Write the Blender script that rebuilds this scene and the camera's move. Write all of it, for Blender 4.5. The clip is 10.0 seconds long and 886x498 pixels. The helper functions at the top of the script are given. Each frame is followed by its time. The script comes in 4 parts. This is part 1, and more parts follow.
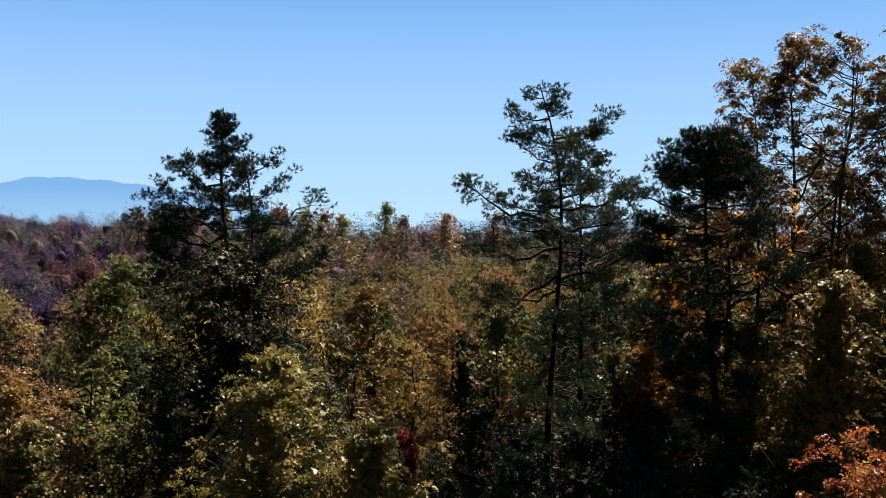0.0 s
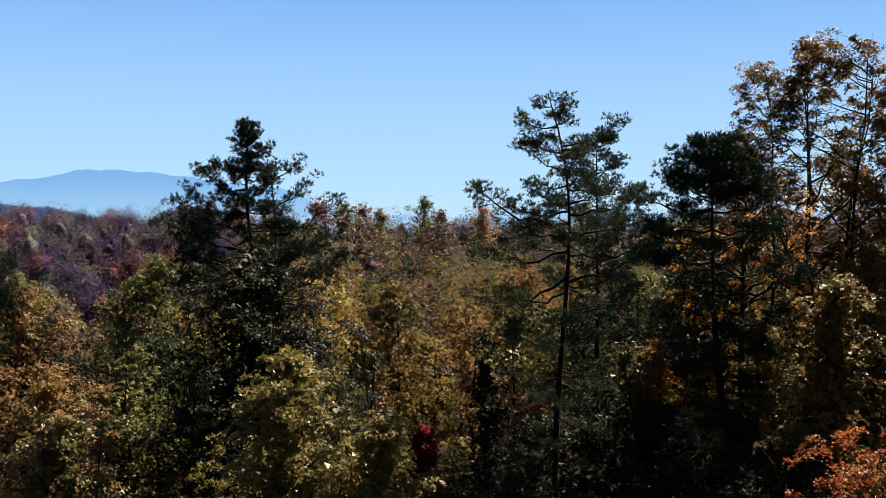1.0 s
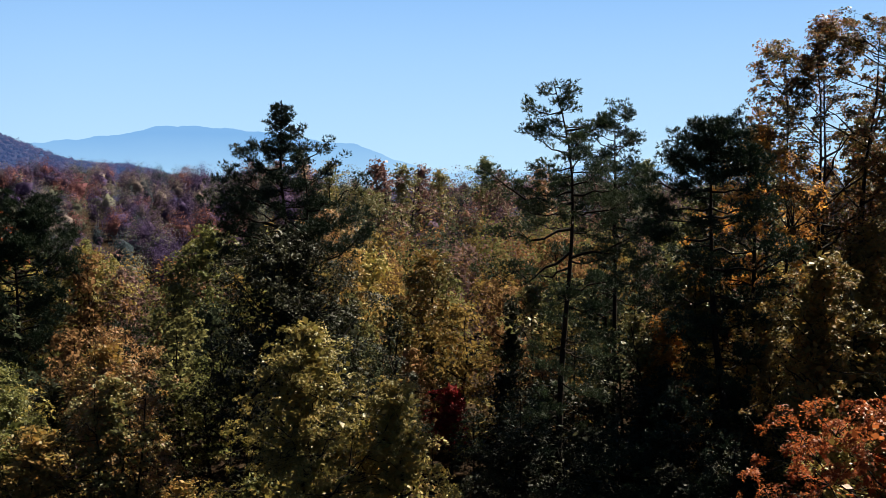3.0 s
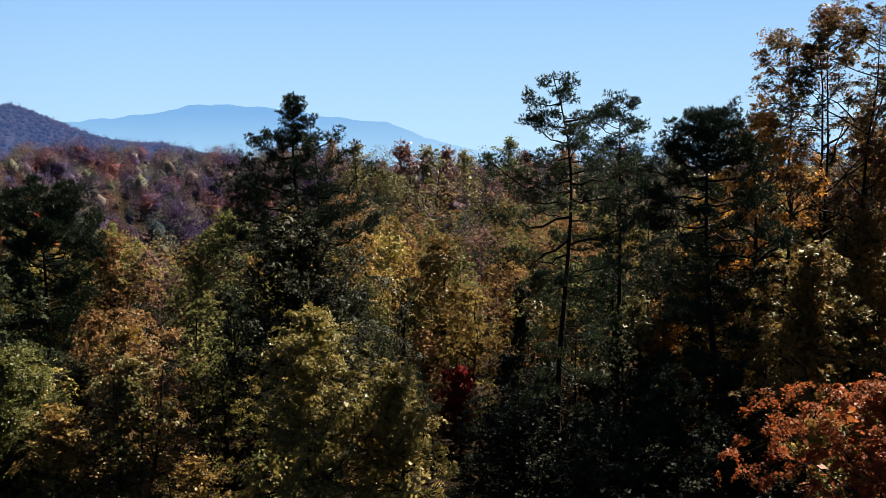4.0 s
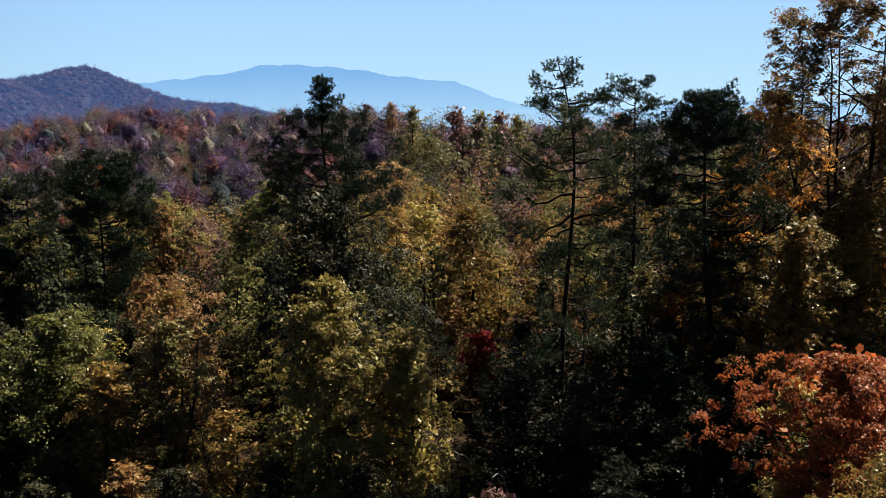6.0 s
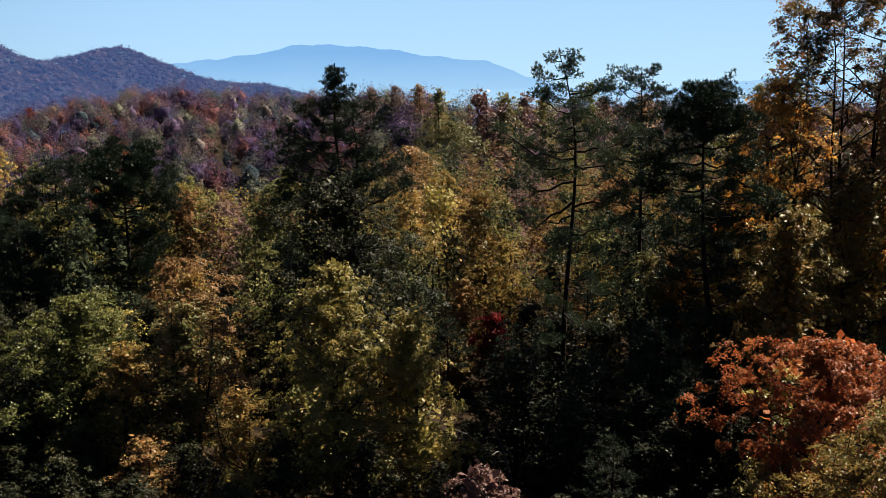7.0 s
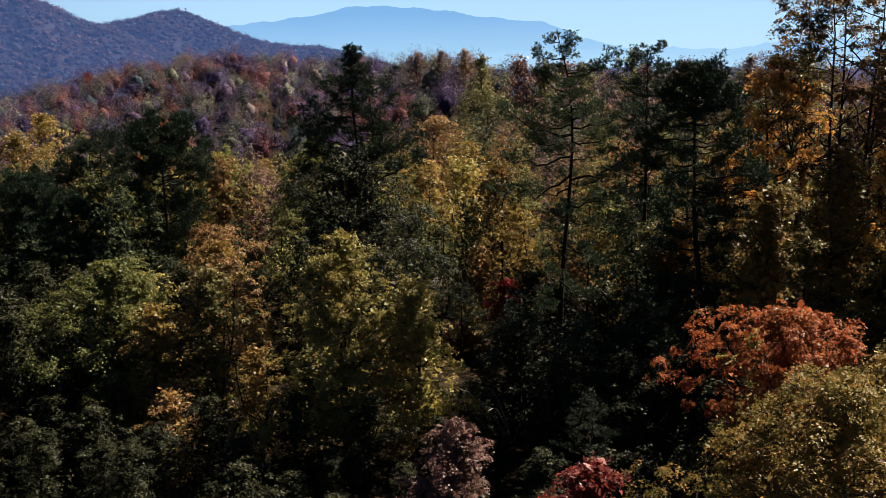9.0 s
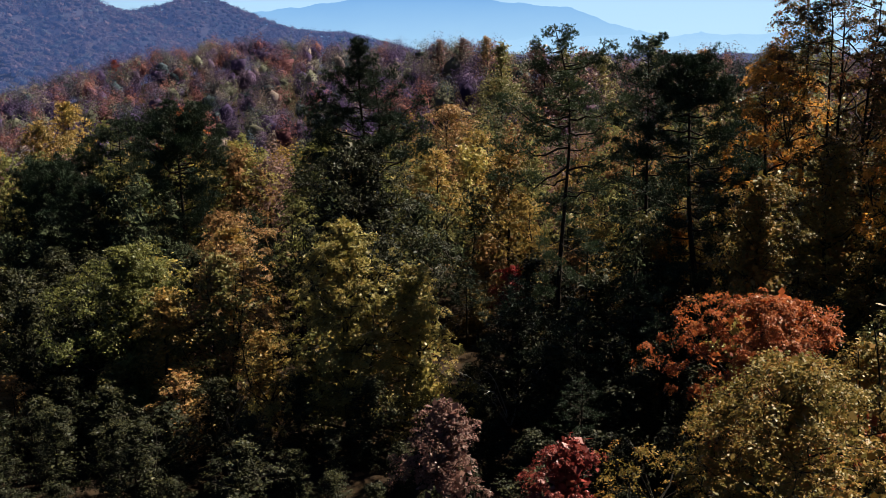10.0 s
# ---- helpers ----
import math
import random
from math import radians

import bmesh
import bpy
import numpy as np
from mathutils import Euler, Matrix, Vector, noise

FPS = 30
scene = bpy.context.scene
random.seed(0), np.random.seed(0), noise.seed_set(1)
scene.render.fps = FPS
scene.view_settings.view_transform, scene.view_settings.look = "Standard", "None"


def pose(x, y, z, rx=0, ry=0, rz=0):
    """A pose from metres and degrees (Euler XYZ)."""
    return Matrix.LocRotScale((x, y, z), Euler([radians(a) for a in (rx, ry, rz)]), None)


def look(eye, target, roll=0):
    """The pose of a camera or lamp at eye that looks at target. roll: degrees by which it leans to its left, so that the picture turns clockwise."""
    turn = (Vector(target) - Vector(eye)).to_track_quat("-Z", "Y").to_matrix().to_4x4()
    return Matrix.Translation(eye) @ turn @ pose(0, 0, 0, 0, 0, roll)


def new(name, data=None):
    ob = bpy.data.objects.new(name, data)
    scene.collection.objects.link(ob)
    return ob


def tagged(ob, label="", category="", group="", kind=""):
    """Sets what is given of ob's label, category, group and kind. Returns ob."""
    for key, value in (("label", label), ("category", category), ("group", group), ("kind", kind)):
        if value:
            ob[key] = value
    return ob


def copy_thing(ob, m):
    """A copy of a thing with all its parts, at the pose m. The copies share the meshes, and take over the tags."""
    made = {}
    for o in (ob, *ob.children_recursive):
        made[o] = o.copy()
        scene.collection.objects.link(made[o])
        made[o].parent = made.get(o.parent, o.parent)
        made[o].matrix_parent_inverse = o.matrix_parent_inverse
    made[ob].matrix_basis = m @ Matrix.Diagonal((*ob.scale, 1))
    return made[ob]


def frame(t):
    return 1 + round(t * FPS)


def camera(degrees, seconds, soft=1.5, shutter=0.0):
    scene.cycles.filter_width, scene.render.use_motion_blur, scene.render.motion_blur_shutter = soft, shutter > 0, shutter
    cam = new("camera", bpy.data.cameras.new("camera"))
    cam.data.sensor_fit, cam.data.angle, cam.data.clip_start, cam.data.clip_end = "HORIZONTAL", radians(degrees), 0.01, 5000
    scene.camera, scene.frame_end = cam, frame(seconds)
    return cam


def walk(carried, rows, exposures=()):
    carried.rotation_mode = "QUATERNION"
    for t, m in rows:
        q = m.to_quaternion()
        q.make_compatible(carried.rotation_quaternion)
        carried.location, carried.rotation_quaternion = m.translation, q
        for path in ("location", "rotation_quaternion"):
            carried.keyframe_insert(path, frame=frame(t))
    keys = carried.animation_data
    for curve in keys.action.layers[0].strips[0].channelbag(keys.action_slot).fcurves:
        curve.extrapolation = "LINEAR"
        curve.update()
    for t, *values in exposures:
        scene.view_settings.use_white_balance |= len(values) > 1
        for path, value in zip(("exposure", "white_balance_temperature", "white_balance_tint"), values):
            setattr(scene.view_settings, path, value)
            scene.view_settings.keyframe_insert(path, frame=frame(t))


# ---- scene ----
# A drone backs away and climbs over an autumn wood, a hazy mountain behind it.
cam = camera(48.1, 10.0, soft=0.7)
METRES, EYE, TILT, LEAN, TURN = 22.0, 16.0, -1.4, 0.0, 0.0
ROWS = [
    (0.0, 0.0, 0.0, 0.0, -0.0, 0.0, -0.0),
    (0.5, 0.0301, -0.035, 0.0123, 1.36, 0.02, 0.04),
    (1.0, 0.0619, -0.0713, 0.0239, 2.55, -0.51, 0.04),
    (1.5, 0.0937, -0.108, 0.0363, 3.65, -1.18, 0.07),
    (2.0, 0.1257, -0.1443, 0.0487, 4.62, -1.83, 0.1),
    (2.5, 0.1589, -0.1791, 0.0614, 5.7, -2.49, 0.11),
    (4.0, 0.2634, -0.2821, 0.0963, 8.58, -4.39, 0.19),
    (4.5, 0.3, -0.3159, 0.1075, 9.47, -5.0, 0.22),
    (5.0, 0.3373, -0.3497, 0.1182, 10.5, -5.57, 0.24),
    (5.5, 0.3745, -0.3826, 0.1293, 11.5, -6.13, 0.26),
    (7.0, 0.4911, -0.4728, 0.1633, 14.34, -7.84, 0.37),
    (7.5, 0.5292, -0.5026, 0.1744, 15.13, -8.41, 0.4),
    (8.0, 0.5677, -0.5318, 0.1849, 15.88, -8.97, 0.42),
    (8.5, 0.6066, -0.5597, 0.1942, 16.64, -9.53, 0.43),
    (9.0, 0.6482, -0.5862, 0.2029, 17.48, -9.98, 0.46),
    (9.5, 0.6898, -0.6115, 0.2113, 18.25, -10.37, 0.46),
    (10.0, 0.7316, -0.6374, 0.2193, 18.98, -10.75, 0.49),
]
walk(cam, [(t, pose(0, 0, EYE, TILT, LEAN, TURN) @ pose(METRES * x, METRES * y, METRES * z, 90 + pitch, roll, yaw)) for t, x, y, z, yaw, pitch, roll in ROWS])

# ---------------------------------------------------------------- light
SUN_AZ, SUN_EL = 35.0, 46.0   # degrees: from +y towards +x, and above the horizon
scene.view_settings.exposure = 1.75
world = bpy.data.worlds.new("world")
scene.world = world
world.use_nodes = True
wn, wl = world.node_tree.nodes, world.node_tree.links
wn.clear()
sky = wn.new("ShaderNodeTexSky")
sky.sky_type = "NISHITA"
sky.sun_disc = False
sky.sun_elevation, sky.sun_rotation = radians(SUN_EL), radians(SUN_AZ)
sky.altitude, sky.air_density, sky.dust_density, sky.ozone_density = 600, 1.0, 0.0, 5.0
back = wn.new("ShaderNodeBackground")
back.inputs["Strength"].default_value = 0.05
wout = wn.new("ShaderNodeOutputWorld")
tint = wn.new("ShaderNodeMix")
tint.data_type, tint.blend_type = "RGBA", "MULTIPLY"
tint.inputs[0].default_value = 1.0
tint.inputs[7].default_value = (0.13, 0.17, 0.22, 1)
wl.new(sky.outputs[0], tint.inputs[6])
# bright haze low over the horizon, bluer above it and thinning towards the zenith
veil, shade = wn.new("ShaderNodeMix"), wn.new("ShaderNodeMix")
veil.data_type = shade.data_type = "RGBA"
shade.inputs[6].default_value = (3.3, 5.0, 6.4, 1)
shade.inputs[7].default_value = (1.15, 2.85, 6.2, 1)
wtc, wsep = wn.new("ShaderNodeTexCoord"), wn.new("ShaderNodeSeparateXYZ")
wlow, wup = wn.new("ShaderNodeMapRange"), wn.new("ShaderNodeMapRange")
wup.interpolation_type = "SMOOTHSTEP"
wlow.inputs["From Min"].default_value, wlow.inputs["From Max"].default_value = 0.0, 0.27
wup.inputs["From Min"].default_value, wup.inputs["From Max"].default_value = 0.1, 0.65
wup.inputs["To Min"].default_value, wup.inputs["To Max"].default_value = 0.95, 0.0
wl.new(wtc.outputs["Generated"], wsep.inputs[0])
wl.new(wsep.outputs["Z"], wlow.inputs["Value"])
wl.new(wsep.outputs["Z"], wup.inputs["Value"])
wl.new(wlow.outputs["Result"], shade.inputs[0])
# the haze scatters forward: bright under the sun, thin on the far side of the sky
wdot, wside, wmul = wn.new("ShaderNodeVectorMath"), wn.new("ShaderNodeMapRange"), wn.new("ShaderNodeMath")
wdot.operation, wmul.operation, wside.interpolation_type = "DOT_PRODUCT", "MULTIPLY", "SMOOTHSTEP"
wdot.inputs[1].default_value = (math.sin(radians(SUN_AZ)), math.cos(radians(SUN_AZ)), 0)
wside.inputs["From Min"].default_value, wside.inputs["From Max"].default_value = -0.35, 0.5
wside.inputs["To Min"].default_value, wside.inputs["To Max"].default_value = 0.05, 1.0
wl.new(wtc.outputs["Generated"], wdot.inputs[0])
wl.new(wdot.outputs["Value"], wside.inputs["Value"])
wl.new(wup.outputs["Result"], wmul.inputs[0])
wl.new(wside.outputs["Result"], wmul.inputs[1])
wl.new(wmul.outputs[0], veil.inputs[0])
wl.new(tint.outputs[2], veil.inputs[6])
wl.new(shade.outputs[2], veil.inputs[7])
wl.new(veil.outputs[2], back.inputs["Color"])
wl.new(back.outputs[0], wout.inputs["Surface"])

sun_data = bpy.data.lights.new("sun", "SUN")
sun_data.energy, sun_data.angle, sun_data.color = 5.0, radians(0.53), (1.0, 0.91, 0.74)
sun = new("sun", sun_data)
saz, sel = radians(SUN_AZ), radians(SUN_EL)
sun.matrix_world = look((200 * math.sin(saz) * math.cos(sel), 200 * math.cos(saz) * math.cos(sel), 200 * math.sin(sel)), (0, 0, 0))


# ---------------------------------------------------------------- materials
def mat_base(name):
    m = bpy.data.materials.new(name)
    m.use_nodes = True
    nt = m.node_tree
    nt.nodes.clear()
    return m, nt, nt.nodes.new("ShaderNodeOutputMaterial")


def ramp(nt, cols):
    r = nt.nodes.new("ShaderNodeValToRGB")
    e = r.color_ramp.elements
    while len(e) < len(cols):
        e.new(0.5)
    for i, c in enumerate(cols):
        e[i].position = i / max(1, len(cols) - 1)
        e[i].color = (*c, 1)
    return r


def noise_tex(nt, scale, detail=3, coord="Object"):
    tc = nt.nodes.new("ShaderNodeTexCoord")
    n = nt.nodes.new("ShaderNodeTexNoise")
    n.inputs["Scale"].default_value, n.inputs["Detail"].default_value = scale, detail
    nt.links.new(tc.outputs[coord], n.inputs["Vector"])
    return n


def leaf_mat(name, cols, glow=0.30, rough=0.45, patch=0.35, spec=0.17, speck=0.6, pale=1.08):
    """Leaves: each takes its own tone from cols; patches of the crown lean to one end."""
    m, nt, out = mat_base(name)
    geo = nt.nodes.new("ShaderNodeNewGeometry")
    big = noise_tex(nt, patch, 2)
    mix = nt.nodes.new("ShaderNodeMath")
    mix.operation = "MULTIPLY_ADD"
    nt.links.new(geo.outputs["Random Per Island"], mix.inputs[0])
    mix.inputs[1].default_value = speck
    sub = nt.nodes.new("ShaderNodeMapRange")
    sub.inputs["From Min"].default_value, sub.inputs["From Max"].default_value = 0.32, 0.68
    sub.inputs["To Min"].default_value, sub.inputs["To Max"].default_value = 0.0, 1.0 - speck
    nt.links.new(big.outputs["Fac"], sub.inputs["Value"])
    nt.links.new(sub.outputs["Result"], mix.inputs[2])
    r = ramp(nt, [(c[0], c[1], c[2] * pale) for c in cols])
    nt.links.new(mix.outputs[0], r.inputs["Fac"])
    info = nt.nodes.new("ShaderNodeObjectInfo")
    val = nt.nodes.new("ShaderNodeMapRange")
    val.inputs["To Min"].default_value, val.inputs["To Max"].default_value = 0.8, 1.2
    nt.links.new(info.outputs["Random"], val.inputs["Value"])
    hsv = nt.nodes.new("ShaderNodeHueSaturation")
    nt.links.new(val.outputs["Result"], hsv.inputs["Value"])
    nt.links.new(r.outputs["Color"], hsv.inputs["Color"])
    p = nt.nodes.new("ShaderNodeBsdfPrincipled")
    p.inputs["Roughness"].default_value = rough
    p.inputs["Specular IOR Level"].default_value = spec
    tr = nt.nodes.new("ShaderNodeBsdfTranslucent")
    sh = nt.nodes.new("ShaderNodeMixShader")
    sh.inputs[0].default_value = glow
    nt.links.new(hsv.outputs["Color"], p.inputs["Base Color"])
    nt.links.new(hsv.outputs["Color"], tr.inputs["Color"])
    nt.links.new(p.outputs[0], sh.inputs[1])
    nt.links.new(tr.outputs[0], sh.inputs[2])
    nt.links.new(sh.outputs[0], out.inputs["Surface"])
    return m


def rough_mat(name, cols, scale, bump=0.4, fine=12.0, rough=0.9, coord="Object"):
    m, nt, out = mat_base(name)
    a = noise_tex(nt, scale, 4, coord)
    b = noise_tex(nt, scale * fine, 3, coord)
    mx = nt.nodes.new("ShaderNodeMath")
    mx.operation = "MULTIPLY_ADD"
    nt.links.new(b.outputs["Fac"], mx.inputs[0])
    mx.inputs[1].default_value = 0.5
    half = nt.nodes.new("ShaderNodeMath")
    half.operation = "MULTIPLY"
    half.inputs[1].default_value = 0.5
    nt.links.new(a.outputs["Fac"], half.inputs[0])
    nt.links.new(half.outputs[0], mx.inputs[2])
    spread = nt.nodes.new("ShaderNodeMapRange")
    spread.inputs["From Min"].default_value, spread.inputs["From Max"].default_value = 0.33, 0.67
    nt.links.new(mx.outputs[0], spread.inputs["Value"])
    r = ramp(nt, cols)
    nt.links.new(spread.outputs["Result"], r.inputs["Fac"])
    p = nt.nodes.new("ShaderNodeBsdfPrincipled")
    p.inputs["Roughness"].default_value = rough
    p.inputs["Specular IOR Level"].default_value = 0.1
    bp = nt.nodes.new("ShaderNodeBump")
    bp.inputs["Strength"].default_value = bump
    nt.links.new(b.outputs["Fac"], bp.inputs["Height"])
    nt.links.new(bp.outputs["Normal"], p.inputs["Normal"])
    nt.links.new(r.outputs["Color"], p.inputs["Base Color"])
    nt.links.new(p.outputs[0], out.inputs["Surface"])
    return m


BARK = rough_mat("bark", [(0.007, 0.006, 0.005), (0.015, 0.012, 0.009), (0.026, 0.021, 0.018)], 1.2, 0.6, 9)
PINE_BARK = rough_mat("pine_bark", [(0.007, 0.005, 0.004), (0.016, 0.011, 0.007), (0.024, 0.017, 0.013)], 1.5, 0.6, 8)
GROUND = rough_mat("leaf_litter", [(0.010, 0.008, 0.007), (0.020, 0.014, 0.010), (0.032, 0.021, 0.013), (0.014, 0.014, 0.009)], 0.05, 0.5, 30, coord="Object")


def hazed_far_ground(m):
    """Beyond the near wood the litter gives way to the mauve-brown of wooded hills, with haze painted in as blue glow.
    """
    nt = m.node_tree
    p = next(n for n in nt.nodes if n.type == "BSDF_PRINCIPLED")
    was = p.inputs["Base Color"].links[0].from_socket
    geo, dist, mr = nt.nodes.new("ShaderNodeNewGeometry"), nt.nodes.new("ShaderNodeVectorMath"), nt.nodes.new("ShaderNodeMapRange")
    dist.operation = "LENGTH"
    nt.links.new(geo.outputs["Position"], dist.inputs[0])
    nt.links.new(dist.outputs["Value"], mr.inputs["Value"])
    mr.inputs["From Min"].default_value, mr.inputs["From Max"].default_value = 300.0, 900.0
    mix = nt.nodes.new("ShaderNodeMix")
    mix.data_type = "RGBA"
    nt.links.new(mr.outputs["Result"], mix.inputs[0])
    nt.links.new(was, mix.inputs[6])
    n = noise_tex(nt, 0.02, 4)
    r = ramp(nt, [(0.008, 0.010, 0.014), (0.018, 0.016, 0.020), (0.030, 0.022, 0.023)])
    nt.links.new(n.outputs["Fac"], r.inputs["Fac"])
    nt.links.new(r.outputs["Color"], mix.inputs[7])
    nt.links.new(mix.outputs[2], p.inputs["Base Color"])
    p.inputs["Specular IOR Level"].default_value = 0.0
    # emission that rises with distance, in place of haze
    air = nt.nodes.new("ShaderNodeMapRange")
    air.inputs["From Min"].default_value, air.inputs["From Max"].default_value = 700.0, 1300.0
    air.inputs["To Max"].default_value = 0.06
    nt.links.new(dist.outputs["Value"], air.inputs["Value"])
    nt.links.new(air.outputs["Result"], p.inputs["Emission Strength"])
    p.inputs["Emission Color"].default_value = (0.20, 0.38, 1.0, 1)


hazed_far_ground(GROUND)
NEEDLE = leaf_mat("pine_needles", [(0.007, 0.014, 0.007), (0.013, 0.023, 0.010), (0.020, 0.032, 0.012)], 0.10, 0.5, spec=0.12)
NEEDLE_PALE = leaf_mat("pale_pine_needles", [(0.016, 0.029, 0.015), (0.032, 0.048, 0.019), (0.054, 0.065, 0.026)], 0.2, 0.5, spec=0.12)
LEAF = {
    "yellow": leaf_mat("yellow_green_leaves", [(0.099, 0.092, 0.023), (0.198, 0.168, 0.039), (0.302, 0.227, 0.056), (0.347, 0.209, 0.052)], 0.30),
    "green": leaf_mat("yellowing_green_leaves", [(0.049, 0.057, 0.017), (0.109, 0.112, 0.028), (0.205, 0.185, 0.043)], 0.30),
    "olive": leaf_mat("olive_leaves", [(0.051, 0.060, 0.018), (0.104, 0.104, 0.029), (0.170, 0.138, 0.043), (0.204, 0.110, 0.043)]),
    "gold": leaf_mat("golden_leaves", [(0.095, 0.082, 0.023), (0.204, 0.143, 0.036), (0.299, 0.178, 0.042), (0.273, 0.124, 0.036)], 0.36),
    "orange": leaf_mat("orange_red_leaves", [(0.185, 0.036, 0.014), (0.295, 0.072, 0.022), (0.355, 0.112, 0.030), (0.300, 0.108, 0.040)], 0.5),
    "rust": leaf_mat("rusty_brown_leaves", [(0.134, 0.093, 0.036), (0.203, 0.136, 0.046), (0.280, 0.136, 0.046), (0.187, 0.093, 0.046)]),
    "crimson": leaf_mat("dark_red_leaves", [(0.057, 0.016, 0.012), (0.137, 0.022, 0.016), (0.193, 0.029, 0.020), (0.148, 0.052, 0.029)]),
    "amber": leaf_mat("amber_leaves", [(0.184, 0.103, 0.024), (0.391, 0.190, 0.034), (0.483, 0.230, 0.040), (0.494, 0.184, 0.046)], 0.6, spec=0.12),
    "scarlet": leaf_mat("scarlet_leaves", [(0.146, 0.014, 0.014), (0.264, 0.025, 0.025), (0.307, 0.044, 0.029)], 0.4),
    # near-black greens: deep shade is put into this leaf colour
    "dark": leaf_mat("shade_darkened_leaves", [(0.007, 0.008, 0.004), (0.011, 0.013, 0.005), (0.020, 0.021, 0.008), (0.075, 0.068, 0.023)], 0.12, 0.55, spec=0.09),
    "tulip": leaf_mat("bronze_and_green_leaves", [(0.030, 0.037, 0.012), (0.070, 0.064, 0.018), (0.145, 0.084, 0.023), (0.225, 0.092, 0.033), (0.260, 0.096, 0.060)], 0.45, patch=0.3, spec=0.1),
    "bronze": leaf_mat("bronze_olive_leaves", [(0.064, 0.058, 0.015), (0.120, 0.092, 0.022), (0.190, 0.116, 0.027), (0.245, 0.098, 0.024)], 0.30, spec=0.1),
    "mauve": leaf_mat("faded_brown_leaves", [(0.065, 0.045, 0.036), (0.120, 0.060, 0.046), (0.150, 0.070, 0.052), (0.105, 0.080, 0.055)], 0.25),
}
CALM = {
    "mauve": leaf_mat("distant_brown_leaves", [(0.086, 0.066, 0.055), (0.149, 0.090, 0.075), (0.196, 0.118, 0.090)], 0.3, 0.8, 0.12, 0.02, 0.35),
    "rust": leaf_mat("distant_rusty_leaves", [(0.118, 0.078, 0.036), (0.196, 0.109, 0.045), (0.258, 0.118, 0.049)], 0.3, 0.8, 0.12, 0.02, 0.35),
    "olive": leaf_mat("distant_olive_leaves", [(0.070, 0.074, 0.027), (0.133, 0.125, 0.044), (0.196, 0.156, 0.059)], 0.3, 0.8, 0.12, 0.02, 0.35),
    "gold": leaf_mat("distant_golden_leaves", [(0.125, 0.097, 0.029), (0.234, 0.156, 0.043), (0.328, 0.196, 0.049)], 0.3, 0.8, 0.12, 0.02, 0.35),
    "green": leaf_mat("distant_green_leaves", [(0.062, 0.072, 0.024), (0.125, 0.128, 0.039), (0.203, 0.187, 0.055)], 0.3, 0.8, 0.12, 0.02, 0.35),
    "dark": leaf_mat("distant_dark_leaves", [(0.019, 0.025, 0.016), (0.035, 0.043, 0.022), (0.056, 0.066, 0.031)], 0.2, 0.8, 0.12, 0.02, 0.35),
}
# tones pulled towards blue-mauve in place of distance haze
HAZED_FAR = {
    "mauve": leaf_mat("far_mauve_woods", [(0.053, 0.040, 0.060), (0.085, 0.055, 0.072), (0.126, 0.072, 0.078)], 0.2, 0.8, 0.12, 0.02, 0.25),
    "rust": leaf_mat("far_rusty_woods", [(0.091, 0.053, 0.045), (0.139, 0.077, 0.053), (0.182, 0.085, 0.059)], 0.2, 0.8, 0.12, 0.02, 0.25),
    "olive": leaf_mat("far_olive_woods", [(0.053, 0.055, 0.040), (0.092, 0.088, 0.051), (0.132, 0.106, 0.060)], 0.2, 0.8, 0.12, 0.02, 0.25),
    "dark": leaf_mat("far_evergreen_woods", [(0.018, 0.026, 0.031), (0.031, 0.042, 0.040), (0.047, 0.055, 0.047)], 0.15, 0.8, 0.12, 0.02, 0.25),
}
# haze over the valley is mixed into these tones as blue and mauve
HAZED_VALLEY = {
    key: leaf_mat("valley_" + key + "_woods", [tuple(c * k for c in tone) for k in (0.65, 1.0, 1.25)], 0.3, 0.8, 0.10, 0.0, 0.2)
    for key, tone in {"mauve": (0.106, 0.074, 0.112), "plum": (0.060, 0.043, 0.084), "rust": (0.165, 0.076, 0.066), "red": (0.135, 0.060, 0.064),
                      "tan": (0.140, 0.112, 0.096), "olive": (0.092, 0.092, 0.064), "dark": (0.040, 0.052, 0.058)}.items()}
# hill leaf colours lean blue, with haze mixed in
HAZED_HILL = {
    "mauve": leaf_mat("hill_mauve_haze_woods", [(0.034, 0.029, 0.040), (0.046, 0.036, 0.045), (0.057, 0.043, 0.048)], 0.4, 0.9, 0.012, 0.0, 0.2),
    "rust": leaf_mat("hill_russet_haze_woods", [(0.042, 0.031, 0.037), (0.057, 0.039, 0.040), (0.068, 0.045, 0.043)], 0.4, 0.9, 0.012, 0.0, 0.2),
    "dark": leaf_mat("hill_dark_haze_woods", [(0.020, 0.026, 0.032), (0.032, 0.036, 0.041), (0.042, 0.043, 0.046)], 0.4, 0.9, 0.012, 0.0, 0.2),
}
for m in HAZED_HILL.values():
    # blue emission on the leaves stands in for haze before the distant hill
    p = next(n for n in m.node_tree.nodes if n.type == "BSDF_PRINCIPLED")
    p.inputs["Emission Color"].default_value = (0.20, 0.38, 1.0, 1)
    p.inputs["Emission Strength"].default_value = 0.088


